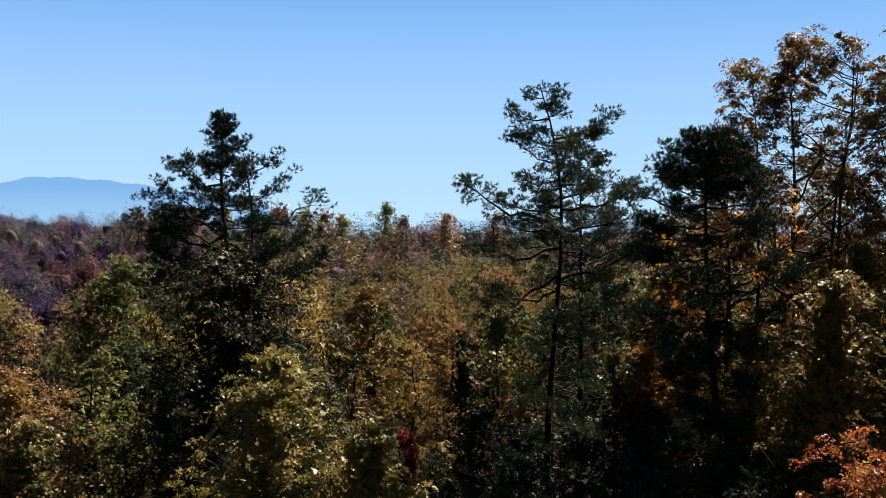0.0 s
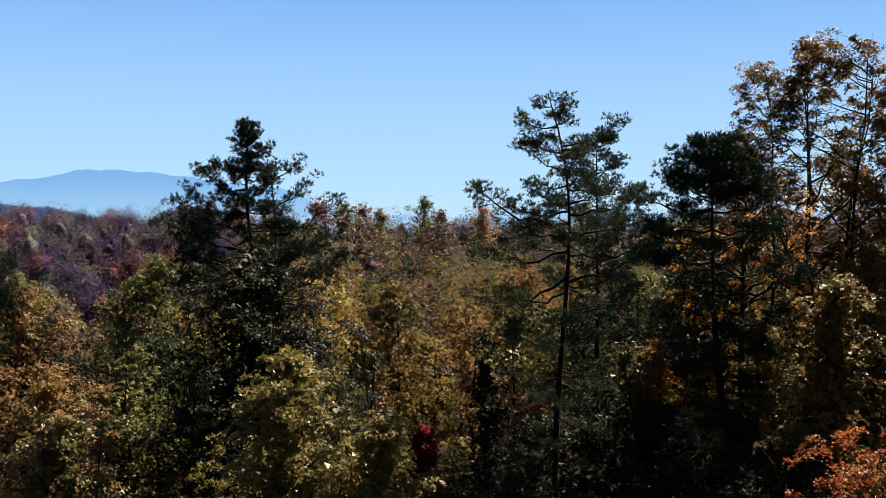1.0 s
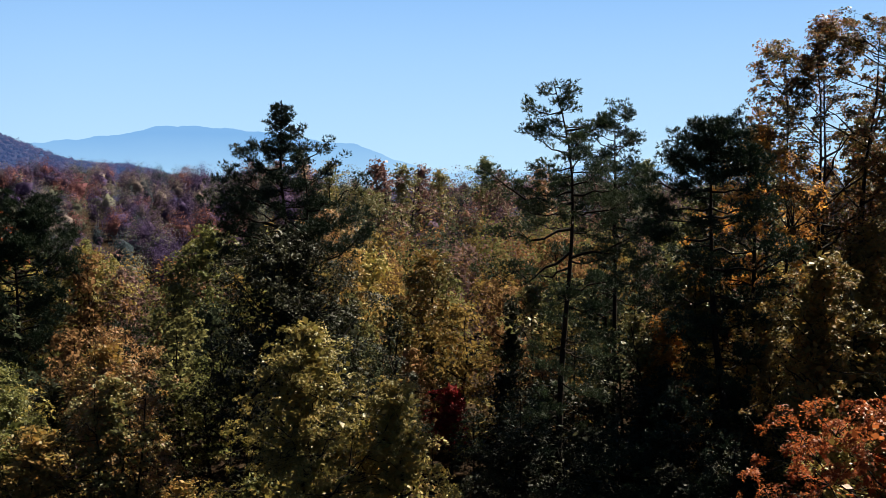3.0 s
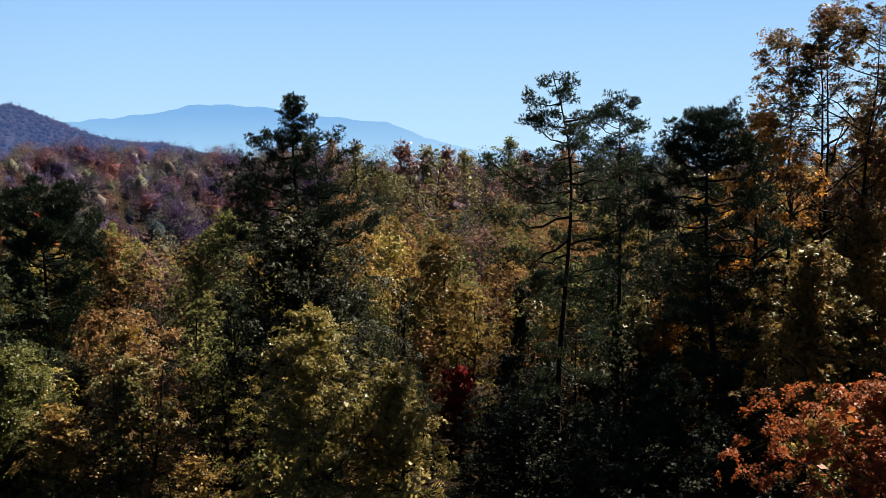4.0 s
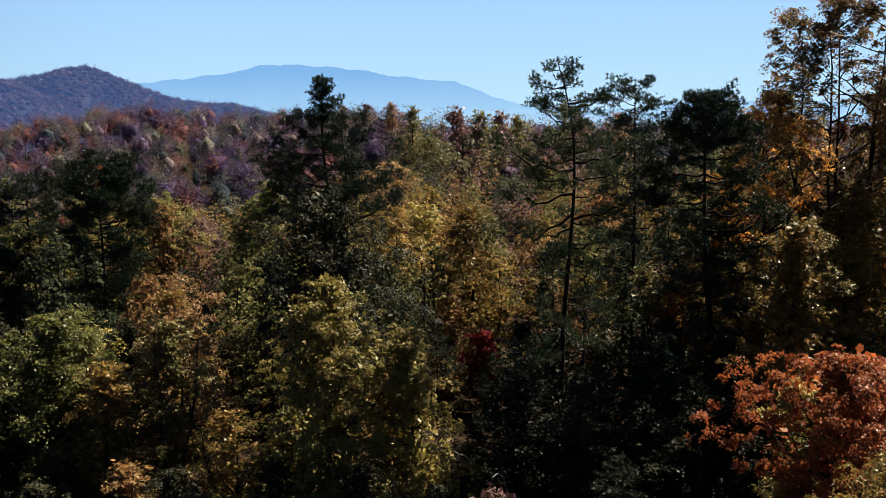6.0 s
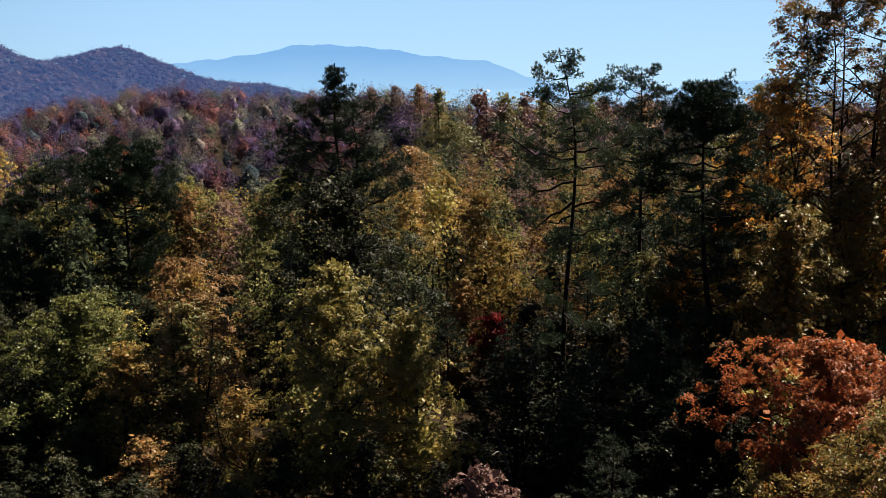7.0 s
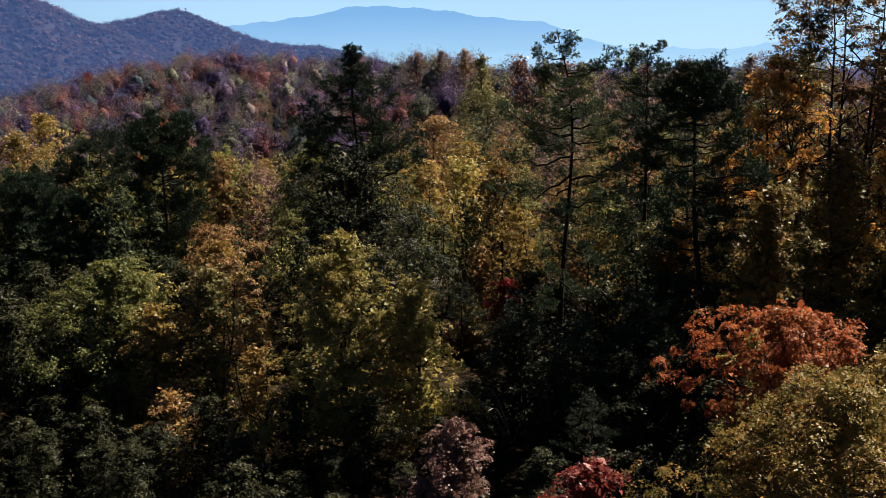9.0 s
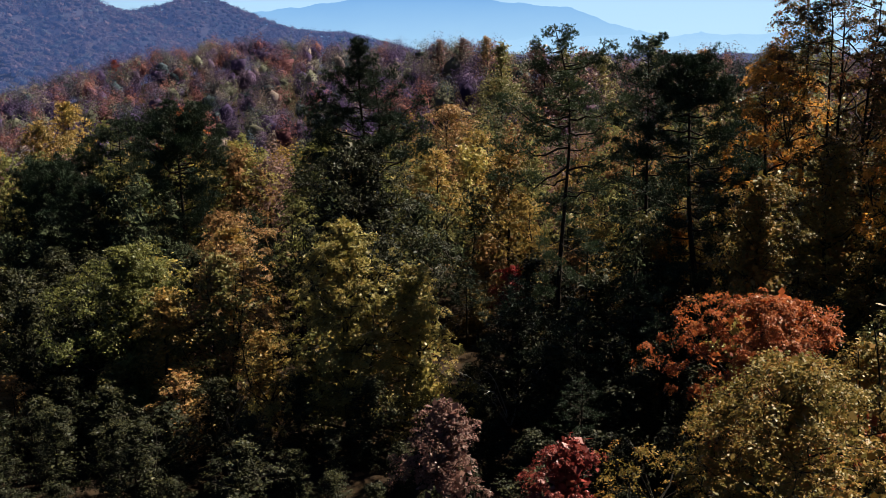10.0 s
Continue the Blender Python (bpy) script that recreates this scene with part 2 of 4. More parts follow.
# ---------------------------------------------------------------- mesh tools
def mesh_of(name, verts, faces, mat, smooth=False):
    """A mesh from an (n, 3) array and an (m, k) array of indices."""
    verts, faces = np.asarray(verts, dtype=np.float32), np.asarray(faces, dtype=np.int32)
    me = bpy.data.meshes.new(name)
    me.vertices.add(len(verts))
    me.vertices.foreach_set("co", verts.ravel())
    me.loops.add(faces.size)
    me.loops.foreach_set("vertex_index", faces.ravel())
    me.polygons.add(len(faces))
    me.polygons.foreach_set("loop_start", np.arange(len(faces), dtype=np.int32) * faces.shape[1])
    if smooth:
        me.polygons.foreach_set("use_smooth", np.ones(len(faces), dtype=bool))
    me.update(calc_edges=True)
    me.validate()
    me.materials.append(mat)
    return me


def part(name, verts, faces, mat, parent=None, label="", smooth=False):
    ob = new(name, mesh_of(name, verts, faces, mat, smooth))
    ob.parent = parent
    return tagged(ob, label)


def unit(a):
    return a / np.maximum(np.linalg.norm(a, axis=-1, keepdims=True), 1e-9)


def tube(pts, radii, sides=6):
    """A tapered limb along pts: vertices and quads."""
    pts, radii = np.asarray(pts, float), np.asarray(radii, float)
    t = unit(np.gradient(pts, axis=0))
    ref = np.where(np.abs(t[:, 2:3]) > 0.8, np.array([[1.0, 0, 0]]), np.array([[0, 0, 1.0]]))
    u = unit(np.cross(t, ref))
    v = np.cross(t, u)
    a = np.linspace(0, 2 * np.pi, sides, endpoint=False)
    ring = pts[:, None] + radii[:, None, None] * (np.cos(a)[None, :, None] * u[:, None] + np.sin(a)[None, :, None] * v[:, None])
    i = np.arange(len(pts) - 1)[:, None] * sides
    j = np.arange(sides)[None]
    k = (j + 1) % sides
    faces = np.stack([i + j, i + k, i + sides + k, i + sides + j], -1).reshape(-1, 4)
    return ring.reshape(-1, 3), faces


def joined(pieces):
    vs, fs, n = [], [], 0
    for v, f in pieces:
        vs.append(v)
        fs.append(f + n)
        n += len(v)
    return np.concatenate(vs), np.concatenate(fs)


def leaf_blades(r, at, nrm, size, ragged=0.5, kite=True):
    """Leaves at the points `at` facing about along `nrm`: folded kites, or plain points where they are far off."""
    n = len(at)
    nrm = unit(nrm + r.normal(0, ragged, (n, 3)))
    u = unit(np.cross(nrm, r.normal(0, 1, (n, 3))))
    v = np.cross(nrm, u)
    L = (size * r.uniform(0.6, 1.45, n))[:, None]
    W = L * r.uniform(0.55, 0.85, n)[:, None]
    bend = nrm * L * r.uniform(-0.05, 0.2, n)[:, None]
    if kite:
        q = np.stack([at - u * L * 0.5 - bend, at + v * W * 0.5, at + u * L * 0.5 - bend, at - v * W * 0.5], 1)
        return q.reshape(-1, 3), np.arange(4 * n).reshape(-1, 4)
    q = np.stack([at - u * L * 0.45 + v * W * 0.6, at - u * L * 0.35 - v * W * 0.6, at + u * L * 0.65 - bend], 1)
    return q.reshape(-1, 3), np.arange(3 * n).reshape(-1, 3)


def sprays(r, at, nrm, radius, count, size, ragged=0.45):
    """Flat drooping sprays of `count` leaves each round the points `at`, lying across `nrm`."""
    n = len(at)
    idx = np.repeat(np.arange(n), count)
    m = len(idx)
    nrm = unit(nrm)
    u = unit(np.cross(nrm, r.normal(0, 1, (n, 3))))
    v = np.cross(nrm, u)
    a, rho = r.uniform(0, 2 * np.pi, m), np.sqrt(r.random(m)) * r.uniform(0.7, 1.2, m)
    R = radius[idx]
    p = at[idx] + (u[idx] * np.cos(a)[:, None] + v[idx] * np.sin(a)[:, None] * 0.75) * (rho * R)[:, None]
    p = p + nrm[idx] * r.normal(0, 0.12, m)[:, None] * R[:, None]
    p[:, 2] -= 0.35 * rho ** 2 * R
    return leaf_blades(r, p, nrm[idx], size, ragged)


def needle_tris(r, at, out, size, k):
    """Tufts of k needles each at the points `at`, brushing forward along `out`."""
    n = len(at)
    d = unit(out[:, None] * 0.75 + r.normal(0, 0.62, (n, k, 3)) + np.array([0, 0, 0.12]))
    side = unit(np.cross(d, r.normal(0, 1, (n, k, 3))))
    L = size * r.uniform(0.7, 1.25, (n, k, 1))
    b = at[:, None] + d * (-0.02)
    w = 0.09 * size
    q = np.stack([b - side * w, b + side * w, b + d * L], 2)
    return q.reshape(-1, 3), np.arange(3 * n * k).reshape(-1, 3)


def curve(a, b, r, sag=0.15, n=5):
    """A wavering line from a to b that leaves flat and turns up (or the other way for a negative sag)."""
    a, b = np.asarray(a, float), np.asarray(b, float)
    t = np.linspace(0, 1, n)[:, None]
    L = np.linalg.norm(b - a)
    p = a + (b - a) * t
    p[:, 2:] -= sag * L * (t - t * t) * 2
    wob = r.normal(0, 0.03 * L, (n, 3))
    wob[0] = wob[-1] = 0
    return p + wob


# ---------------------------------------------------------------- ground
def smooth(a, b, x):
    t = np.clip((np.asarray(x, float) - a) / (b - a), 0, 1)
    return t * t * (3 - 2 * t)


def wave(x, y, s, k):
    """Gentle folds in the land, s metres long."""
    return np.sin(x / s * 1.7 + k) * np.cos(y / s * 1.3 - 2 * k) + 0.5 * np.sin((x + y) / s * 3.1 + 3 * k)


def land(x, y):
    """Height of the ground."""
    x, y = np.asarray(x, float), np.asarray(y, float)
    D, az = np.hypot(x, y), np.degrees(np.arctan2(x, y))
    near = -1.0 - 4.0 * smooth(12, 55, -x)
    far = np.interp(az, [-60, -22, -14, -7, 60], [430, 430, 300, 240, 235])          # how far off the next crest lies
    crest = np.interp(az, [-60, -43, -37, -34, -29.5, -26, -23.5, -14, 0, 25, 60], [-18, -13, -2.5, 4, 7.5, 5.5, 4.0, 4.5, 4.5, 4, 0])
    valley = np.interp(az, [-60, -30, -20, -12, 0, 30], [-18, -18, -14, -5, -2, -2])
    g = near + (valley - near) * smooth(72, 72 + 0.35 * (far - 72), D)
    g = g + (crest - valley) * smooth(0.5 * far, far, D)
    g = g + (-30 - crest) * smooth(far + 30, far + 260, D)
    spur = np.interp(az, [-180, -120, -60, -50, -43, -38.6, -37, -35, -33.5, -32, -30.5, -28, -20, 180], [30, 60, 165, 165, 148, 122, 98, 80, 58, 36, 22, 8, 0, 0])
    cone = np.interp(az, [-60, -37, -35.4, -34, -33, -31.8, -30.8, -29.3, -27.5, -25.7, -24.1, -22.5, -20, -17], [0, 84, 104, 112, 124, 128, 114, 91, 65, 55, 52, 38, 12, 0])
    g = g + spur * smooth(900, 1680, D) * (1 - smooth(1720, 2300, D)) * (1 + 0.12 * np.sin(az * 1.5 + D / 140) * (1 - smooth(1450, 1640, D)))
    g = np.maximum(g, -30 + cone * smooth(1500, 2060, D) * (1 - smooth(2090, 2900, D)) * (1 + 0.1 * np.sin(az * 1.9 + D / 90) * (1 - smooth(1850, 2030, D))))
    return g + 0.5 * wave(x, y, 23, 1.0) * (D < 300)


radii = np.concatenate([[0.0], np.geomspace(6, 220, 90), np.arange(226, 520, 7), np.geomspace(530, 1400, 30), np.arange(1412, 2300, 14), np.geomspace(2340, 4950, 24)])
angs = np.radians(np.concatenate([np.arange(-60, 32, 0.5), np.arange(32, 300, 4.0)]))
RR, AA = np.meshgrid(radii[1:], angs, indexing="ij")
gx, gy = RR * np.sin(AA), RR * np.cos(AA)
gv = np.stack([gx, gy, land(gx, gy)], -1).reshape(-1, 3)
nr, na = RR.shape
ii, jj = np.meshgrid(np.arange(nr - 1), np.arange(na), indexing="ij")
kk = (jj + 1) % na
gf = np.stack([ii * na + jj, ii * na + kk, (ii + 1) * na + kk, (ii + 1) * na + jj], -1).reshape(-1, 4)[:, ::-1]
gv = np.concatenate([gv, [[0, 0, float(land(0, 0))]]])
hub = np.stack([np.arange(na), (np.arange(na) + 1) % na, np.full(na, len(gv) - 1), np.full(na, len(gv) - 1)], -1)
me = bpy.data.meshes.new("ground")
me.from_pydata(gv.tolist(), [], gf.tolist() + [[int(a), int(b), int(c)] for a, b, c, _ in hub])
me.polygons.foreach_set("use_smooth", np.ones(len(me.polygons), dtype=bool))
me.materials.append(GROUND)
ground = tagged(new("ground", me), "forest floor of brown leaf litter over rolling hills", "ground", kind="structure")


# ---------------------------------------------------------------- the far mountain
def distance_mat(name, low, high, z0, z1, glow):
    """A far blue backdrop range, all emission: haze is painted as a tone that shifts with height."""
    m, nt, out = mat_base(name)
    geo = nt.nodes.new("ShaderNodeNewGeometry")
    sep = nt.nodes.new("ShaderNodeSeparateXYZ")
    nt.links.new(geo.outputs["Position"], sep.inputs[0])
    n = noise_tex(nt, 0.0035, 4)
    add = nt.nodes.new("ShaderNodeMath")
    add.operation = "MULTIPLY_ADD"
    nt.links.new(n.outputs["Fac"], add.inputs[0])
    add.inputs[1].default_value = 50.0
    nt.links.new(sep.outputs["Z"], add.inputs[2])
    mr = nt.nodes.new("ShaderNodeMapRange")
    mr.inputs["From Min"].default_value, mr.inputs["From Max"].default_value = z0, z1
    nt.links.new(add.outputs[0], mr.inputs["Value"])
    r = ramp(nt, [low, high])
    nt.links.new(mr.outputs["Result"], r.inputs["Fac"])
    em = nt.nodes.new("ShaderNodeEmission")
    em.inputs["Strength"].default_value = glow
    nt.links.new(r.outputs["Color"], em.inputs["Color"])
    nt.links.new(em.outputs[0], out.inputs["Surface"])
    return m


def mountain_range(name, label, dist, az, el, mat, depth=500, seed=3):
    """A long ridge at that distance whose skyline rises el degrees at az degrees."""
    r = np.random.default_rng(seed)
    a = np.linspace(az[0], az[-1], 260)
    top = EYE + dist * np.tan(np.radians(np.interp(a, az, el)))
    top = top + np.convolve(r.normal(0, 9, 264), np.ones(5) / 5, "valid") + np.convolve(r.normal(0, 2.5, 262), np.ones(3) / 3, "valid")
    rows = []
    for s in np.linspace(0, 1, 9):
        d = dist - depth * (1 - s) * 1.0
        z = -60 + (top + 60) * (s ** 0.8) + (r.normal(0, 6, 260) if 0 < s < 1 else 0)
        rows.append(np.stack([d * np.sin(np.radians(a)), d * np.cos(np.radians(a)), z], -1))
    d = dist + depth * 0.4
    rows.append(np.stack([d * np.sin(np.radians(a)), d * np.cos(np.radians(a)), np.full(260, -60.0)], -1))
    g = np.array(rows)
    i, j = np.meshgrid(np.arange(len(rows) - 1), np.arange(259), indexing="ij")
    f = np.stack([i * 260 + j, i * 260 + j + 1, (i + 1) * 260 + j + 1, (i + 1) * 260 + j], -1).reshape(-1, 4)
    return tagged(part(name, g.reshape(-1, 3), f, mat, smooth=True), label, "mountain", kind="structure")


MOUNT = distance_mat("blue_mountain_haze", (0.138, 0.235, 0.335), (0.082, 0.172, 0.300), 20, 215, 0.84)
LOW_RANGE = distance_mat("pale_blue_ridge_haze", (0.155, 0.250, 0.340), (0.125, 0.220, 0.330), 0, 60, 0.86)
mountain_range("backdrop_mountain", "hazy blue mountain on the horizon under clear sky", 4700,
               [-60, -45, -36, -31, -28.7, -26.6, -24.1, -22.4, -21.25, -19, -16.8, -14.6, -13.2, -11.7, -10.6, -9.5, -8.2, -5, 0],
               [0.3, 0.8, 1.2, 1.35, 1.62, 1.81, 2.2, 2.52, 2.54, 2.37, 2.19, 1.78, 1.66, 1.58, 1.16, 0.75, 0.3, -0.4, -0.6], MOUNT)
# ridge drawn out low towards the camera; its glow covers the plain as haze
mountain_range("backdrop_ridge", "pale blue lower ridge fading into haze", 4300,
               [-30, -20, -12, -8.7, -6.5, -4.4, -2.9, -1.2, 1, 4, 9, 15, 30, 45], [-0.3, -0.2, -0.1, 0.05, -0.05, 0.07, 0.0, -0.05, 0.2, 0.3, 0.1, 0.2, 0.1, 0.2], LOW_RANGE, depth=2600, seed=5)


# ---------------------------------------------------------------- trees
def crown_points(r, height, base, rad, n, shape, lobes):
    """Places of leaf clumps in an uneven crown."""
    h = r.uniform(0, 1, n) ** 0.8
    prof = {"round": np.sqrt(np.clip(1 - (1.75 * h - 0.75) ** 2, 0.02, 1)), "tall": np.clip(1.15 - h, 0.1, 1) ** 0.55 * (0.55 + 0.6 * np.minimum(h * 3, 1)),
            "fan": 0.35 + 0.65 * np.sin(np.pi * np.clip(h * 0.9 + 0.12, 0, 1)), "dome": np.sqrt(np.clip(1 - h ** 2.2, 0.03, 1))}[shape]
    az = r.uniform(0, 2 * np.pi, n)
    k = r.uniform(0, 6.28, 3)
    uneven = 1 + lobes * (np.sin(2 * az + k[0]) * 0.5 + np.sin(3 * az + 5 * h + k[1]) * 0.6 + np.sin(7 * h + k[2] + az) * 0.5)
    rr = rad * prof * uneven * np.sqrt(r.uniform(0.3, 1.05, n))
    return np.stack([rr * np.cos(az), rr * np.sin(az), base + (height - base) * h], -1)


def broadleaf(name, seed, height, rad, base, clumps, leaves, leaf=0.135, clump=0.8, shape="round", lobes=0.38, mat="olive", stems=1,
              lean=(0, 0), label="", group="", split=6, thick=None, twigs=2, heart=12):
    """A leaf tree at the origin: trunk, main limbs, twigs and a crown of single leaves."""
    r = np.random.default_rng(seed)
    top = tagged(new(name), label, "tree", group)
    thick = thick or 0.012 * height + 0.05
    clumps, clump = int(clumps * 2.1), clump * 0.66
    P = crown_points(r, height - clump * 0.5, base, rad, clumps, shape, lobes)
    f = ((P[:, 2:] - 0) / height) ** 1.3
    P[:, :2] += f * np.array(lean)
    # trunk(s)
    ways = []
    for s in range(stems):
        a = 2 * np.pi * (s + r.uniform(0, 0.6)) / stems
        off = np.array([math.cos(a), math.sin(a)]) * (0 if stems == 1 else rad * 0.42)
        zs = np.linspace(0, height * 0.93, 9)
        way = np.stack([np.zeros(9), np.zeros(9), zs], -1)
        g = (zs / height)[:, None]
        way[:, :2] += g ** 1.3 * np.array(lean) + np.clip(g - 0.12, 0, 1) ** 0.8 * off + np.cumsum(r.normal(0, 0.008 * height, (9, 2)), 0) * (g > 0)
        ways.append(way)
    pieces = []
    for s, way in enumerate(ways):
        rd = thick * (1 if stems == 1 else 0.72) * (1 - 0.9 * np.linspace(0, 1, 9) ** 0.9)
        rd[0] *= 1.35
        pieces.append(tube(way, rd, 7))
    part("trunk", *joined(pieces), BARK, top, smooth=True)
    # main limbs reach for some of the clumps; finer boughs fork off them to the rest
    limbs, lines = [], []
    heads = r.permutation(clumps)[:max(5, clumps // 8)]
    order = list(heads) + [i for i in range(clumps) if i not in set(heads.tolist())]
    stems_at = np.concatenate([np.stack([np.interp(np.linspace(0.35, 0.95, 12) * way[-1, 2], way[:, 2], way[:, c]) for c in range(3)], -1) for way in ways])
    sprout = [stems_at]
    for count_, i in enumerate(order):
        c = P[i]
        main = count_ < len(heads)
        if main:
            way = ways[i % stems]
            z = max(base * 0.75, c[2] - (0.5 + 0.35 * r.random()) * np.hypot(*(c[:2] - way[4, :2])) - 0.3)
            z = min(z, way[-1, 2] * 0.97)
            s = np.array([np.interp(z, way[:, 2], way[:, 0]), np.interp(z, way[:, 2], way[:, 1]), z])
        else:
            near = np.concatenate(sprout) if count_ == len(heads) else near
            gap = np.linalg.norm(near - c, axis=1) + 0.8 * np.maximum(0, near[:, 2] - c[2] + 0.1)
            s = near[np.argmin(gap)]
        w = curve(s, c, r, 0.10 if main else 0.04, 6 if main else 4)
        if main:
            sprout.append(w[2:])
        lines.append((i, s + (c - s) * 0.4, c))
        L = np.linalg.norm(c - s)
        r0 = min(0.02 + 0.02 * L, thick * 0.5 * (1.05 - s[2] / height) + 0.015) * (1 if main else 0.6)
        limbs.append((L * r0 * (3 if main else 1), tube(w, np.linspace(r0, 0.012, len(w)), 4 if split and main else 3)))
    lines = np.array([[a, b] for _, a, b in sorted(lines, key=lambda e: e[0])])
    limbs.sort(key=lambda e: -e[0])
    for _, t in limbs[:split]:
        part("limb", *t, BARK, top, smooth=True)
    fine = [t for _, t in limbs[split:]]
    for c in P:
        for e in unit(r.normal(0, 1, (twigs, 3)) + np.array([0, 0, 0.3])) * clump * r.uniform(0.6, 1.1, (twigs, 1)):
            fine.append(tube(np.array([c, c + e]), [0.014, 0.005], 3))
    tagged(part("branchwork", *joined(fine), BARK, top), kind="stuff")
    # leaves: flat sprays that crowd each clump, some along the boughs, and broad hidden blades added in the heart of
    # the crown to block light
    size = clump * r.uniform(0.5, 1.5, clumps)
    per = 5
    idx = np.repeat(np.arange(clumps), per)
    d = unit(r.normal(0, 1, (len(idx), 3)) + np.array([0, 0, 0.35]))
    at = P[idx] + d * (size[idx] * r.uniform(0.25, 1.0, len(idx)))[:, None] * np.array([1.1, 1.1, 0.7])
    stray = r.random(len(idx)) < 0.25
    seg = lines[idx[stray]]
    k = r.random((len(seg), 1)) ** 0.6
    at[stray] = seg[:, 0] * (1 - k) + seg[:, 1] * k + r.normal(0, 0.3 * clump, (len(seg), 3))
    axis = np.stack([lean[0] * f[idx, 0], lean[1] * f[idx, 0], np.full(len(idx), base + 0.35 * (height - base))], -1)
    face = d * 0.55 + unit(at - axis) * 0.55 + np.array([0, 0, 0.55]) + r.normal(0, 0.25, d.shape)
    each = max(3, int(leaves / len(idx) * 0.8))
    foliage = [sprays(r, at, face, size[idx] * r.uniform(0.45, 0.8, len(idx)), each, leaf)]
    if heart:
        m = int(heart * 1.6 * clumps)
        q = P[r.integers(0, clumps, m)]
        middle = np.stack([lean[0] * (q[:, 2] / height) ** 1.3, lean[1] * (q[:, 2] / height) ** 1.3, q[:, 2]], -1)
        q = middle + (q - middle) * r.uniform(0.05, 0.62, (m, 1)) - [0, 0, 0.25] + r.normal(0, 0.25, (m, 3))
        foliage.append(leaf_blades(r, q, np.tile([0.0, -0.3, 0.8], (m, 1)), 0.30, 0.6))
    part("crown", *joined(foliage), LEAF[mat], top)
    return top


def pine(name, seed, trunk, limbs, needle=NEEDLE, tuft=0.21, k=8, thick=0.2, dense=1.35, label="", group="", stubs=0, split=6, pad=0.32):
    """A pine: trunk is a list of (x, y, z); limbs a list of (z, azimuth from +x, length, rise)."""
    r = np.random.default_rng(seed)
    top = tagged(new(name), label, "pine tree", group)
    pieces = []
    T = np.array(trunk, float)
    zs = np.linspace(0, T[-1, 2], 16)
    way = np.stack([np.interp(zs, T[:, 2], T[:, 0]), np.interp(zs, T[:, 2], T[:, 1]), zs], -1)
    way[1:-1, :2] = (way[:-2, :2] + way[1:-1, :2] * 2 + way[2:, :2]) / 4
    rd = thick * (1 - 0.9 * (zs / zs[-1]) ** 1.2)
    rd[0] *= 1.3
    part("trunk", *tube(way, rd, 8), PINE_BARK, top, smooth=True)
    at, out, fine, mains = [], [], [], []
    for z, az, L, rise in limbs:
        s = np.array([np.interp(z, zs, way[:, 0]), np.interp(z, zs, way[:, 1]), z])
        a = radians(az)
        d = np.array([math.cos(a), math.sin(a), 0])
        e = s + d * L + np.array([0, 0, rise])
        w = curve(s, e, r, 0.14 + 0.1 * r.random(), 7)
        r0 = min(0.018 + 0.017 * L, thick * 0.55)
        mains.append((L, tube(w, np.linspace(r0, 0.01, 7), 5)))
        m = int((2.5 + L * 3.0) * dense)
        for q in range(m):
            f = 0.42 + 0.58 * r.random() ** 0.7 if L > 1.0 else 0.15 + 0.85 * r.random()
            b = np.array([np.interp(f * 6, np.arange(7), w[:, c]) for c in range(3)])
            turn = a + radians(r.uniform(-95, 95))
            tl = (0.30 + 0.13 * L) * r.uniform(0.5, 1.35)
            g = unit(np.array([math.cos(turn), math.sin(turn), r.uniform(-0.25, 1.2)]))
            en = b + g * tl
            fine.append(tube(np.array([b, (b + en) / 2 - [0, 0, 0.03], en]), [0.013, 0.009, 0.005], 3))
            # the needles crowd into a rounded pad at the twig's end
            c = int(6 + 9 * r.random() * min(1.0, 0.5 + tl))
            bulk = unit(r.normal(0, 1, (c, 3))) * r.uniform(0.2, 1, (c, 1)) ** 0.5 * np.array([1.0, 1.0, 0.55]) * pad * r.uniform(0.6, 1.3)
            at.extend(en + bulk)
            out.extend(unit(bulk) * 0.8 + g * 0.3 + np.array([0, 0, 0.45]))
        at.append(e)
        out.append(unit(d + [0, 0, 0.6]))
    for _ in range(stubs):
        z = r.uniform(0.3, 0.6) * zs[-1]
        a = r.uniform(0, 6.28)
        s = np.array([np.interp(z, zs, way[:, 0]), np.interp(z, zs, way[:, 1]), z])
        fine.append(tube(curve(s, s + np.array([math.cos(a), math.sin(a), r.uniform(-0.3, 0.2)]) * r.uniform(0.6, 1.8), r, 0.05, 4), [0.025, 0.018, 0.012, 0.005], 4))
    mains.sort(key=lambda e: -e[0])
    for _, t in mains[:split]:
        part("limb", *t, PINE_BARK, top, smooth=True)
    if len(mains) > split:
        fine += [t for _, t in mains[split:]]
    tagged(part("branchwork", *joined(fine), PINE_BARK, top), kind="stuff")
    at, out = np.array(at), np.array(out)
    part("needles", *needle_tris(r, at, out, tuft, k), needle, top)
    return top


def whorls(seed, z0, z1, n, lengths, rise=(0.1, 0.6)):
    """n limbs between z0 and z1; lengths gives the reach from bottom to top."""
    r = np.random.default_rng(seed)
    rows = []
    for i in range(n):
        f = (i + r.random() * 0.8) / n
        L = float(np.interp(f, np.linspace(0, 1, len(lengths)), lengths)) * r.uniform(0.45, 1.3)
        rows.append((z0 + (z1 - z0) * f, i * 137.5 + r.uniform(-35, 35), L, L * r.uniform(*rise)))
    return rows


